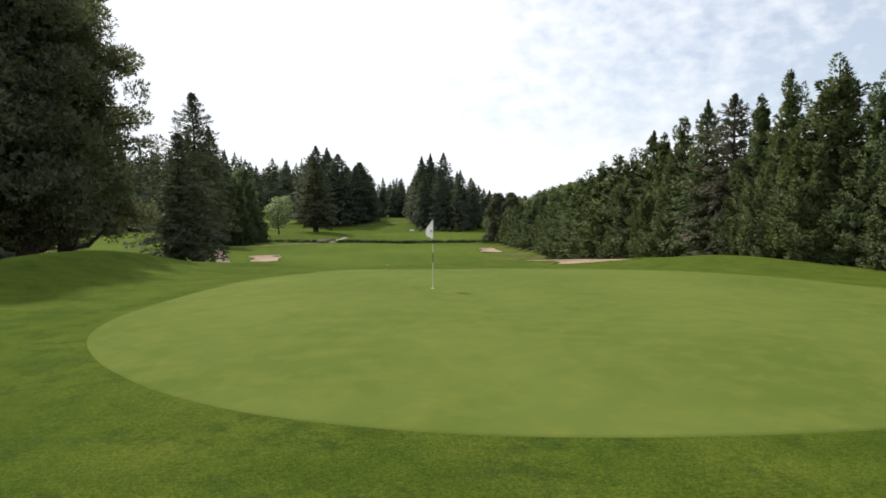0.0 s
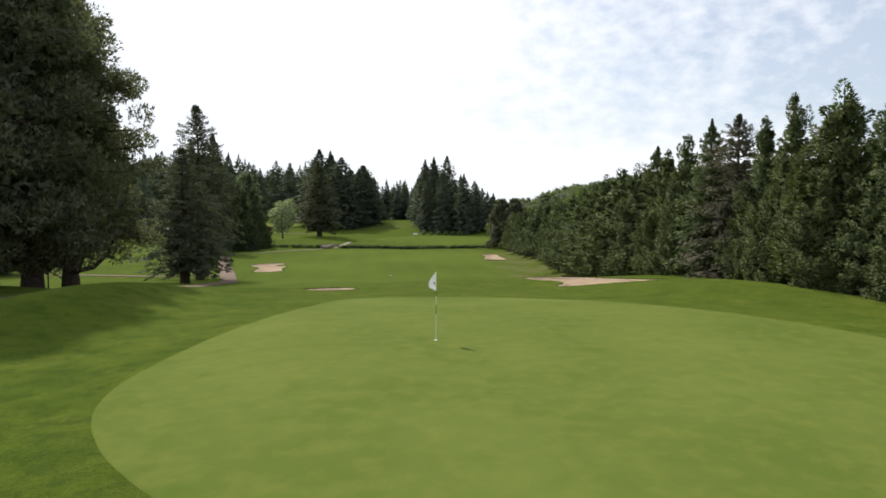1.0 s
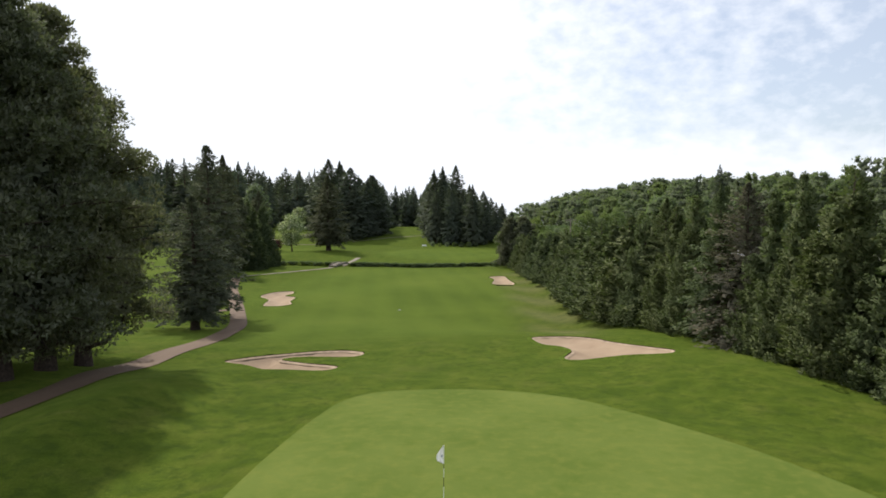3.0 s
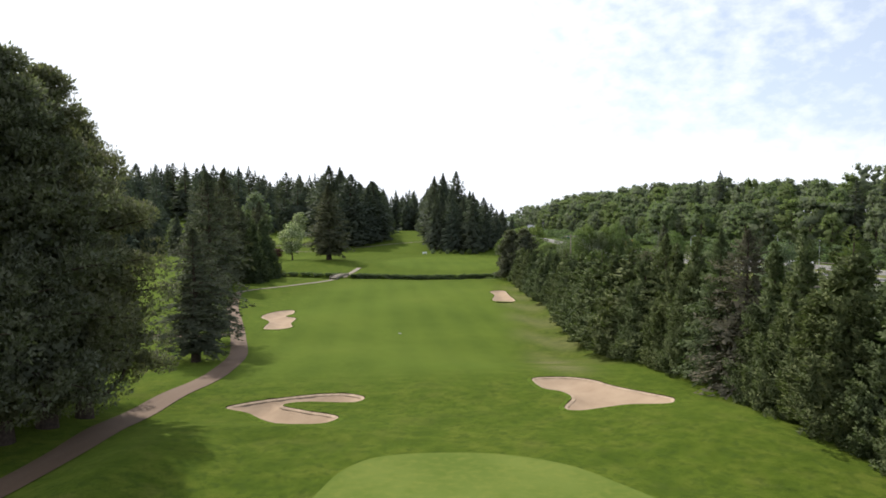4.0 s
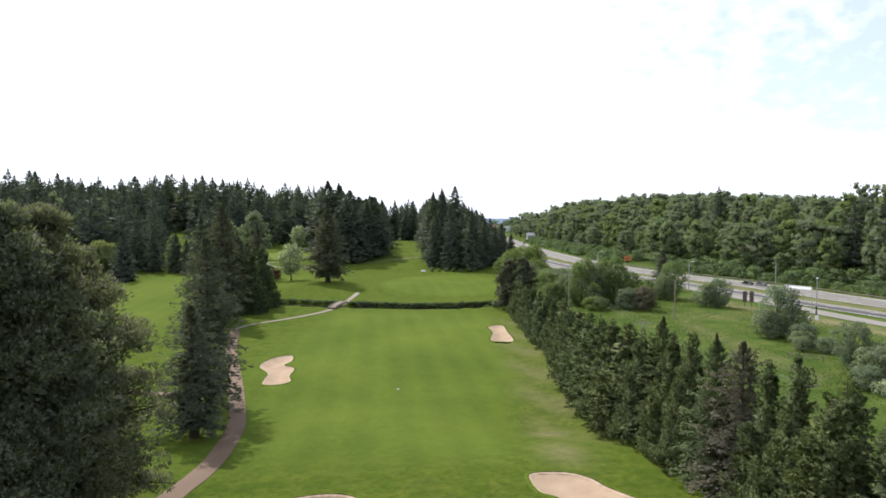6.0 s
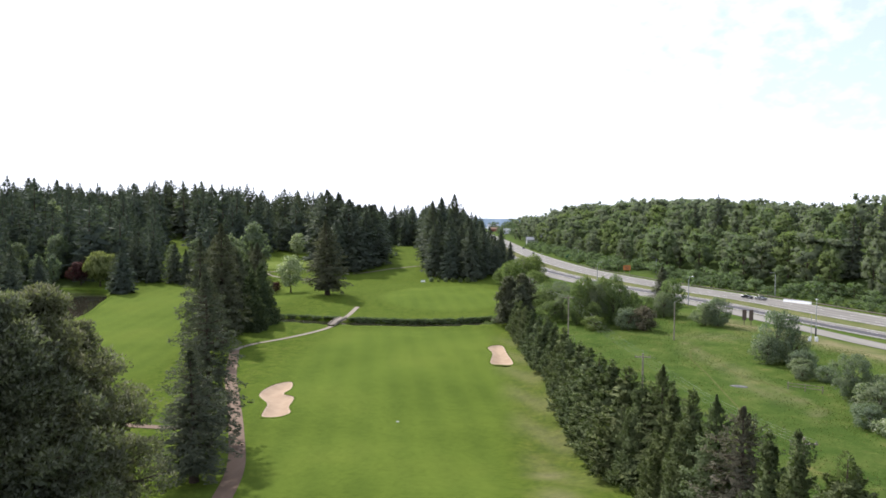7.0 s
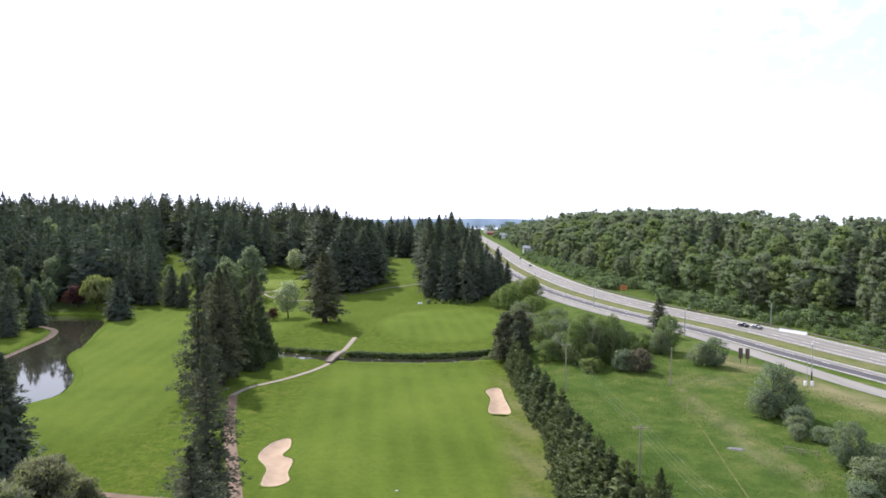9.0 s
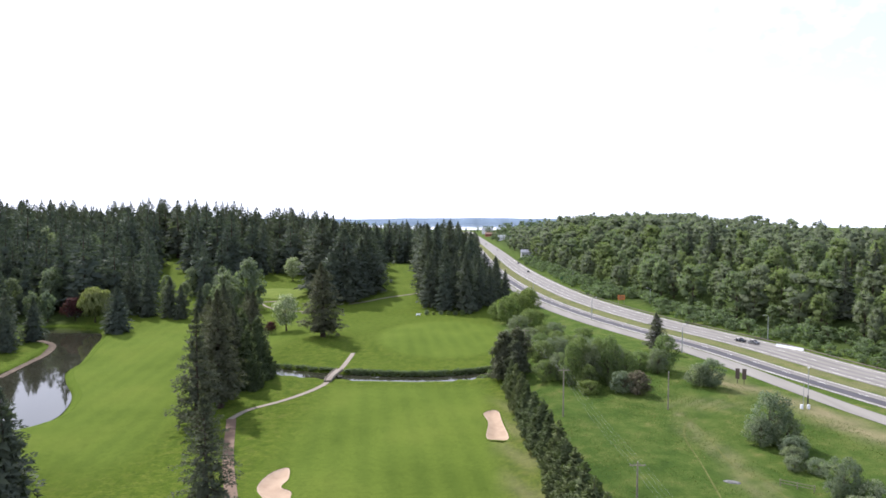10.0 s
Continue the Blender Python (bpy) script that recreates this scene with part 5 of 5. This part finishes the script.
# ---- highway furniture ----
def street_lamp(x, y, h, rz, z=-2.0):
    lamp = base("street_lamp", x, y, z, "tall grey street lamp with a curved arm by the highway", "street lamp", "highway lamps", rz)
    bm = bmesh.new()
    rod(bm, (0, 0, 0), (0, 0, h - 0.8), 0.18, 0.11, 8)
    part("mast", bm, M_STEEL, lamp)
    v, f, _ = limb([(0, 0, h - 0.9), (0.15, 0, h - 0.3), (0.7, 0, h), (1.9, 0, h + 0.08)], [0.07, 0.06, 0.05, 0.045], 6)
    part_mesh("arm", mesh_from("lamp_arm", v, f, [M_STEEL]), lamp)
    bm = bmesh.new()
    box(bm, 1.8, -0.16, h, 2.6, 0.16, h + 0.16, 0.03)
    head = part("lamp_head", bm, M_STEEL, lamp)
    bm = bmesh.new()
    box(bm, 1.95, -0.11, h - 0.05, 2.5, 0.11, h + 0.004, 0.01)
    part("lens", bm, M_WHITE, head, "pale lamp lens")
    return lamp


for x, y, h, rz in ((79.7, 226.8, 9.8, 30), (104.5, 345, 9.5, 200), (121.5, 252, 9.5, 200), (64, 300, 9.8, 20), (46, 372, 9.8, 10), (36, 460, 9.8, 0), (84, 455, 9.5, 180), (148, 185, 9.5, 200)):
    street_lamp(x, y, h, rz)

mast = base("traffic_mast", 87.9, 161.6, hz(87.9, 161.6), "slim steel mast with cabinets beside the slip road", "mast")
bm = bmesh.new()
rod(bm, (0, 0, 0), (0, 0, 10.2), 0.11, 0.07, 8)
part("pole", bm, M_STEEL, mast)
bm = bmesh.new()
rod(bm, (-0.9, 0.4, 0), (-0.9, 0.4, 6.4), 0.07, 0.05, 8)
part("side_pole", bm, M_STEEL, mast)
bm = bmesh.new()
rod(bm, (0, 0, 1.2), (0, 0, 3.4), 0.17, 0.17, 8)
part("sleeve", bm, M_BLACK, mast)
for dx in (-1.7, 0.0):
    bm = bmesh.new()
    box(bm, dx - 0.3, -0.6, 0.0, dx + 0.3, -0.15, 1.15, 0.03)
    part("cabinet", bm, M_WHITE, mast, "small white steel cabinet")
bm = bmesh.new()
box(bm, -0.25, -0.12, 10.2, 0.25, 0.12, 10.45, 0.03)
part("camera_box", bm, M_WHITE, mast)

sign = base("road_sign", 82.0, 185.5, hz(82.0, 185.5), "brown backs of paired sign panels on timber posts", "sign", "", -20)
for dx in (-1.0, 0.75):
    bm = bmesh.new()
    box(bm, dx - 0.55, -0.05, 1.4, dx + 0.55, 0.05, 4.4, 0.02)
    part("panel", bm, M_BROWN, sign)
    bm = bmesh.new()
    box(bm, dx - 0.1, 0.05, -0.4, dx + 0.1, 0.22, 4.2)
    part("post", bm, M_BROWN, sign)

orange = base("roadworks_sign", 91.0, 352, hz(91.0, 352), "orange roadworks sign board on posts at the verge", "sign", "", -10)
bm = bmesh.new()
box(bm, -1.9, -0.05, 2.3, 1.9, 0.05, 4.9, 0.02)
board = part("board", bm, plain("orange_board", (0.46, 0.17, 0.045), 0.7, 0, 0.2), orange)
for z, half in ((4.25, 1.3), (3.6, 1.45), (2.95, 1.0)):
    bm = bmesh.new()
    box(bm, -half, -0.075, z - 0.13, half, -0.05, z + 0.13)
    part("text_bar", bm, M_BROWN, board, "dark bar of unreadable lettering")
for dx in (-1.4, 1.4):
    bm = bmesh.new()
    box(bm, dx - 0.1, 0.05, -0.4, dx + 0.1, 0.22, 4.4)
    part("post", bm, M_TIMBER, orange)
greensign = base("direction_sign", 80.5, 470, hz(80.5, 470), "green highway direction sign on posts", "sign")
bm = bmesh.new()
box(bm, -2.8, -0.06, 1.6, 2.8, 0.06, 4.0, 0.02)
part("board", bm, plain("green_board", (0.02, 0.13, 0.08), 0.5, 0, 0.08), greensign)
for dx in (-3, 3):
    bm = bmesh.new()
    box(bm, dx * 0.6 - 0.12, 0.06, -0.5, dx * 0.6 + 0.12, 0.26, 3.8)
    part("post", bm, M_STEEL, greensign)

# guard rail along the far verge
i0 = [i for i in range(len(RY)) if 120 < RY[i, 1] < 420]
guard = base("guard_rail", 0, 0, 0, "dark steel guard rail along the highway's far verge", "guard rail")
v, f, _ = limb([(RY[i, 0] + 21.6, RY[i, 1] + 3.0, -1.35) for i in i0], [0.16] * len(i0), 4)
part_mesh("rail", mesh_from("rail", v, f, [M_BROWN]), guard)
for i in i0[::2]:
    bm = bmesh.new()
    box(bm, RY[i, 0] + 21.6, RY[i, 1] + 2.9, -2.2, RY[i, 0] + 21.75, RY[i, 1] + 3.05, -1.25)
    part("post", bm, M_BROWN, guard)

barrier = base("traffic_barrier", 121.3, 235.2, -2.0, "row of white barrier blocks at the road's edge", "barrier", "", -56)
for k in range(5):
    bm = bmesh.new()
    prof = [(-0.3, 0), (0.3, 0), (0.28, 0.2), (0.12, 0.45), (0.1, 0.95), (-0.1, 0.95), (-0.12, 0.45), (-0.28, 0.2)]
    ends = [[bm.verts.new((xx, px, pz)) for px, pz in prof] for xx in (-5 + 2 * k + 0.03, -3 + 2 * k - 0.03)]
    bm.faces.new(ends[0])
    bm.faces.new(ends[1][::-1])
    for a in range(8):
        bm.faces.new((ends[0][a], ends[0][a - 1], ends[1][a - 1], ends[1][a]))
    part("block", bm, M_WHITE, barrier)


# ---- cars ----
M_GLASS = plain("dark_car_glass", (0.015, 0.018, 0.02), 0.08, 0, 0.1, 1.0, 0, 0.5)


def car(x, y, rz, paint, label):
    c = base("car", x, y, -1.98, label, "car", "cars on the highway", rz)
    bm = bmesh.new()
    prof = [(-2.15, 0.35), (-2.2, 0.75), (-1.9, 0.95), (-0.95, 1.0), (0.85, 1.02), (1.95, 0.98), (2.15, 0.7), (2.1, 0.35)]
    def loft(prof, w0, w1):
        sides = [[bm.verts.new((s * (w0 if z < 0.99 else w1), px, z)) for px, z in prof] for s in (-1, 1)]
        bm.faces.new(sides[0])
        bm.faces.new(sides[1][::-1])
        for a in range(len(prof)):
            bm.faces.new((sides[0][a], sides[0][a - 1], sides[1][a - 1], sides[1][a]))
    loft(prof, 0.88, 0.84)
    bmesh.ops.bevel(bm, geom=bm.edges[:], offset=0.05, segments=1, affect="EDGES")
    part("body", bm, paint, c)
    bm = bmesh.new()
    loft([(-1.15, 1.0), (-0.45, 1.42), (0.75, 1.44), (1.5, 1.0)], 0.78, 0.70)
    part("cabin", bm, M_GLASS, c, "dark glazed car cabin")
    bm = bmesh.new()
    box(bm, -0.66, -0.45, 1.40, 0.66, 0.78, 1.48, 0.02)
    part("roof", bm, paint, c)
    for wx in (-0.8, 0.8):
        for wy in (-1.35, 1.3):
            bm = bmesh.new()
            rod(bm, (wx - 0.1, wy, 0.32), (wx + 0.1, wy, 0.32), 0.32, 0.32, 14)
            wheel = part("wheel", bm, M_BLACK, c)
            bm = bmesh.new()
            side = 0.105 if wx > 0 else -0.105
            rod(bm, (wx + side * 0.9, wy, 0.32), (wx + side * 1.12, wy, 0.32), 0.19, 0.17, 10)
            part("rim", bm, M_STEEL, wheel, "dull metal wheel rim")
    return c


DARKCAR, GREYCAR = plain("dark_car_paint", (0.02, 0.022, 0.028), 0.25, 0.3, 0.1, 1, 0, 0.5), plain("grey_car_paint", (0.16, 0.165, 0.17), 0.3, 0.5, 0.1, 1, 0, 0.5)
for x, y, rz, m, l in ((109.0, 247.5, 24, DARKCAR, "dark saloon car on the highway"), (112.2, 243.5, 22, GREYCAR, "grey saloon car on the highway"), (65.0, 640, 2, DARKCAR, "small dark car far down the highway"), (63.5, 545, 3, DARKCAR, "small dark car far down the highway"), (38.5, 690, 1, DARKCAR, "small dark car far down the highway"), (61, 880, 0, GREYCAR, "small grey car far down the highway"), (55, 1050, 0, DARKCAR, "small dark car far down the highway")):
    car(x, y, rz, m, l)


# ---- far buildings ----
def building(name, x, y, w, d, h, label, wall, roof, pitched=True):
    b = base(name, x, y, hz(x, y), label, "building", "far buildings")
    bm = bmesh.new()
    box(bm, -w / 2, -d / 2, -2, w / 2, d / 2, h)
    part("wall", bm, wall, b)
    bm = bmesh.new()
    e = 0.5
    if pitched:
        vs = [bm.verts.new(p) for p in ((-w / 2 - e, -d / 2 - e, h + 0.01), (w / 2 + e, -d / 2 - e, h + 0.01), (w / 2 + e, d / 2 + e, h + 0.01), (-w / 2 - e, d / 2 + e, h + 0.01), (-w / 2 - e, 0, h + d * 0.3), (w / 2 + e, 0, h + d * 0.3))]
        bmesh.ops.convex_hull(bm, input=vs)
    else:
        box(bm, -w / 2 - e, -d / 2 - e, h + 0.01, w / 2 + e, d / 2 + e, h + 0.6)
    part("roof", bm, roof, b)
    n = max(2, int(w / 4))
    for k in range(n):
        bm = bmesh.new()
        cx0 = -w / 2 + w * (k + 0.5) / n
        box(bm, cx0 - 0.8, -d / 2 - 0.06, 1.2, cx0 + 0.8, -d / 2 + 0.05, 2.7)
        part("window", bm, M_GLASS, b)
    return b


M_WALLS = [plain("pale_wall_%s" % n, c, 0.8, 0, 0.1) for n, c in (("white", (0.7, 0.7, 0.68)), ("grey", (0.38, 0.38, 0.37)), ("red", (0.28, 0.10, 0.07)))]
M_ROOFS = [plain("roof_%s" % n, c, 0.8, 0, 0.15) for n, c in (("grey", (0.24, 0.25, 0.27)), ("white", (0.75, 0.76, 0.78)), ("brown", (0.20, 0.12, 0.08)))]
for x, y, w, d, h, wa, ro, pi, lab in ((86, 735, 16, 10, 5, 1, 0, True, "low grey building with a pitched roof at the wood's edge"), (103, 728, 20, 10, 5, 0, 0, True, "long pale building with a grey roof at the wood's edge"), (116, 700, 6, 6, 4, 1, 0, False, "small grey flat-roofed shed at the wood's edge"), (96, 1180, 24, 14, 7, 0, 1, False, "distant white flat-roofed building by the highway"), (2, 1240, 30, 16, 6, 1, 1, False, "distant pale building by the highway"), (84, 1420, 22, 12, 5, 2, 2, True, "distant red building with a brown roof"), (-18, 1560, 40, 16, 4, 0, 1, True, "distant white-roofed hall near the water"), (88, 1600, 26, 16, 8, 0, 0, True, "distant pale building near the water")):
    building("building", x, y, w, d, h, lab, M_WALLS[wa], M_ROOFS[ro], pi)

spots = scatter(6, -260, 420, 930, 1900, 44, lambda x, y, u: not (-40 < x - far_x(y) < 40) and u < 0.55, 10, 22, 1.1)
spots += scatter(7, -120, 230, 900, 1480, 25, lambda x, y, u: (-130 < x - far_x(y) < -34 or 34 < x - far_x(y) < 120) and u < 0.62, 8, 17, 1.3)
wood("far_wood", "distant mixed trees towards the water", FAR_SMALL, spots, M_LEAF)

# ---- meadow details ----
fence = base("meadow_fence", 59.5, 112.5, hz(59.5, 112.5), "short weathered post and rail fence in the meadow", "fence", "", -32)
for k in (-2.6, 0.0, 2.6):
    bm = bmesh.new()
    box(bm, k - 0.07, -0.07, -0.3, k + 0.07, 0.07, 1.25, 0.01)
    part("post", bm, M_TIMBER, fence)
for z in (0.6, 1.1):
    bm = bmesh.new()
    box(bm, -2.8, -0.13, z - 0.05, 2.8, -0.075, z + 0.05, 0.01)
    part("rail", bm, M_TIMBER, fence)
bm = bmesh.new()
bmesh.ops.create_icosphere(bm, subdivisions=3, radius=1.0)
for v in bm.verts:
    k = 1 + 0.18 * noise.noise(v.co * 1.7)
    v.co = Vector((v.co.x * 1.5 * k, v.co.y * 0.7 * k, v.co.z * 0.22 * k))
slab = tagged(new("flat_stone", bpy.data.meshes.new("flat_stone")), "flat pale grey stone slab lying in the grass", "stone")
bm.to_mesh(slab.data)
bm.free()
slab.data.materials.append(M_STONE)
slab.matrix_world = pose(49.5, 115.2, hz(49.5, 115.2), 0, 0, -20)
M_TRACK = plain("trodden_dry_earth", (0.100, 0.110, 0.034), 1.0, 0, 0.35, 1.5, 0, 0.02)
TRACK = catmull([(42, 92), (44.7, 108.9), (47.3, 124.2), (49.4, 138.7), (53.1, 148.1), (57.2, 152.2)], False, 1.0)
TRACK_TWO = catmull([(56.5, 100), (55.8, 109), (55.5, 117.7), (53.2, 123.1), (53.8, 133.8), (54.9, 144.3), (54.0, 156.3)], False, 1.0)
tagged(new("path", ribbon("meadow_track_two", TRACK_TWO, -0.16, 0.16, 0.05, [M_TRACK], height, 2)), "dry trodden track through the meadow", "path", "", "structure")
tagged(new("path", ribbon("meadow_track", TRACK, -0.16, 0.16, 0.05, [M_TRACK], height, 2)), "thin trodden earth track through the meadow", "path", "", "structure")

bench = base("garden_bench", -17.0, 322.0, hz(-17.0, 322.0), "white bench beside shrubs at the edge of a fir clump", "bench", "", 10)
for nm, b in (("seat", (-1.1, -0.25, 0.42, 1.1, 0.25, 0.5)), ("backrest", (-1.1, 0.22, 0.5, 1.1, 0.3, 1.1)), ("leg", (-1.0, -0.22, 0, -0.85, 0.25, 0.42)), ("leg", (0.85, -0.22, 0, 1.0, 0.25, 0.42))):
    bm = bmesh.new()
    box(bm, *b, 0.02)
    part(nm, bm, M_WHITE, bench)
for i in range(7):
    plant("border_shrub", "low pale green shrub below firs", "shrub", SHRUB[2 if i % 2 else 1], -13 + 3.6 * i, 326 + rr.uniform(-1.5, 2), rr.uniform(0.3, 0.5), rr.uniform(0, 360), "border shrubs", -0.2)


# ---- grass that can be told apart ----
def grass_blades(name, label, seed, spots, tall, wide, mats):
    """Short blades, one bent triangle pair each, standing on the given spots."""
    rng = np.random.default_rng(seed)
    n = len(spots)
    z = height(spots[:, 0], spots[:, 1])
    a = rng.uniform(0, 6.283, n)
    lean = rng.normal(0, 0.55, (n, 2))
    h = tall * rng.uniform(0.45, 1.2, n)
    w = wide * rng.uniform(0.7, 1.3, n)
    root = np.column_stack([spots, z - 0.004])
    side = np.column_stack([np.cos(a), np.sin(a), np.zeros(n)]) * w[:, None] / 2
    tip = root + np.column_stack([lean * h[:, None], h])
    v = np.stack([root - side, root + side, tip], 1).reshape(-1, 3)
    k = np.arange(n)[:, None] * 3
    me = mesh_from(name, v, np.concatenate([k, k + 1, k + 2], 1), mats)
    return tagged(new(name, me), label, "grass", "", "stuff")


M_BLADE = foliage("grass_blades", (0.070, 0.110, 0.014), (0.105, 0.152, 0.020), (0.160, 0.190, 0.036), 0.62)
M_TUFT = foliage("meadow_tufts", (0.062, 0.092, 0.022), (0.080, 0.108, 0.028), (0.108, 0.126, 0.040), 0.5)
M_STRAW = foliage("dry_straw", (0.13, 0.12, 0.05), (0.19, 0.17, 0.08), (0.27, 0.23, 0.12), 0.5)
grng = np.random.default_rng(77)
pts = np.column_stack([grng.uniform(-8.5, 8.5, 110000), 3.0 + 7.0 * grng.uniform(0, 1, 110000) ** 1.25])
pts = pts[(inside_depth(pts[:, 0], pts[:, 1], GREEN) < 0.03) & (grng.uniform(0, 1, len(pts)) > sm(5.5, 10.0, np.hypot(pts[:, 0] * 0.7, pts[:, 1])))]
grass_blades("fringe_grass", "dense short grass blades of the fringe before the green", 78, pts, 0.030, 0.006, [M_BLADE])

# coarse tufts in the meadow
mp = np.column_stack([grng.uniform(20, 100, 90000), grng.uniform(70, 215, 90000)])
patchy = np.sin(mp[:, 0] * 0.21 + 1.7 * np.sin(mp[:, 1] * 0.11)) * np.sin(mp[:, 1] * 0.17 + 1.3 * np.sin(mp[:, 0] * 0.13))
mp = mp[(mp[:, 0] - road_x(mp[:, 1]) < -34) & (grng.uniform(-0.9, 1.2, len(mp)) < patchy)]
dry = grng.uniform(0, 1, len(mp)) < 0.15
grass_blades("meadow_grass", "rough tufted green meadow grass", 79, mp[~dry], 0.14, 0.20, [M_TUFT])
grass_blades("meadow_grass", "dry straw-coloured stalks scattered through the meadow", 80, mp[dry], 0.22, 0.14, [M_STRAW])

# brush along the creek
bx = np.concatenate([grng.uniform(-40, 16, 520), grng.uniform(-76, -40, 120)])
by = creek_y(bx) + np.concatenate([grng.normal(5.2, 0.5, 520), grng.normal(5.6, 0.4, 120)])
keep_b = np.abs((bx + 37.9) - (by - 204.6) * 0.087) > 1.8
spots = [(x, y, grng.uniform(0.35, 0.85) * (1.0 if y > float(creek_y(x)) else 0.45), 2.1) for x, y in zip(bx[keep_b], by[keep_b])]
wood("creek_brush", "tangled dark grass and brush along the creek", [(*broadleaf(140 + i, 1.5, 1.0, 9, 7, 0.4, 0.0, 0.0, 1.0, True), 1.5) for i in range(2)], spots, M_LEAF)

# ---- fairway markers ----
marker = base("yardage_marker", -9.9, 105.0, hz(-9.9, 105.0), "small dull grey yardage disc set in the fairway", "marker")
bm = bmesh.new()
bmesh.ops.create_cone(bm, cap_ends=True, segments=16, radius1=0.27, radius2=0.24, depth=0.06, matrix=Matrix.Translation((0, 0, 0.04)))
part("disc", bm, plain("dull_grey_paint", (0.30, 0.31, 0.26), 0.8, 0, 0.15), marker)
post = base("marker_post", -33.2, 52.5, hz(-33.2, 52.5), "thin dark post standing in grass beside a tree", "post")
bm = bmesh.new()
rod(bm, (0, 0, -0.2), (0, 0, 2.1), 0.06, 0.05, 8)
part("shaft", bm, M_BLACK, post)

# ---- lane paint on the highway ----
def lane_paint(name, offset, dashes, label):
    line = RY[(RY[:, 1] > 60) & (RY[:, 1] < 700)]
    line = catmull(line[::4], False, 3.0)
    d = np.gradient(line, axis=0)
    d /= np.linalg.norm(d, axis=1)[:, None]
    nrm = np.column_stack([d[:, 1], -d[:, 0]])
    v, f = [], []
    for i in range(0, len(line) - 1):
        if dashes and i % 4:
            continue
        for p, n_ in ((line[i], nrm[i]), (line[i + 1], nrm[i + 1])):
            for o in (offset - 0.09, offset + 0.09):
                v.append((p[0] + n_[0] * o, p[1] + n_[1] * o, -1.955))
        k = len(v) - 4
        f.append((k, k + 2, k + 3, k + 1))
    return tagged(new("road_marking", mesh_from(name, v, f, [M_PAINT])), label, "road marking", "", "structure")


for off_m in (5.6, 19.2, -4.9, -13.0):
    lane_paint("edge_line", off_m, False, "thin pale painted line at the lane's edge")
for off_m in (9.8, 13.6, -8.0):
    lane_paint("lane_line", off_m, True, "dashed pale painted lane line")
for off_m, half in ((7.7, 0.8), (11.7, 0.8), (15.9, 0.8), (-6.3, 0.7)):
    tagged(new("road_lane", ribbon("worn_lane", RY, off_m - half, off_m + half, 0.03, [M_WORN], FLAT, 1)), "darker worn wheel band along a lane", "road", "", "structure")
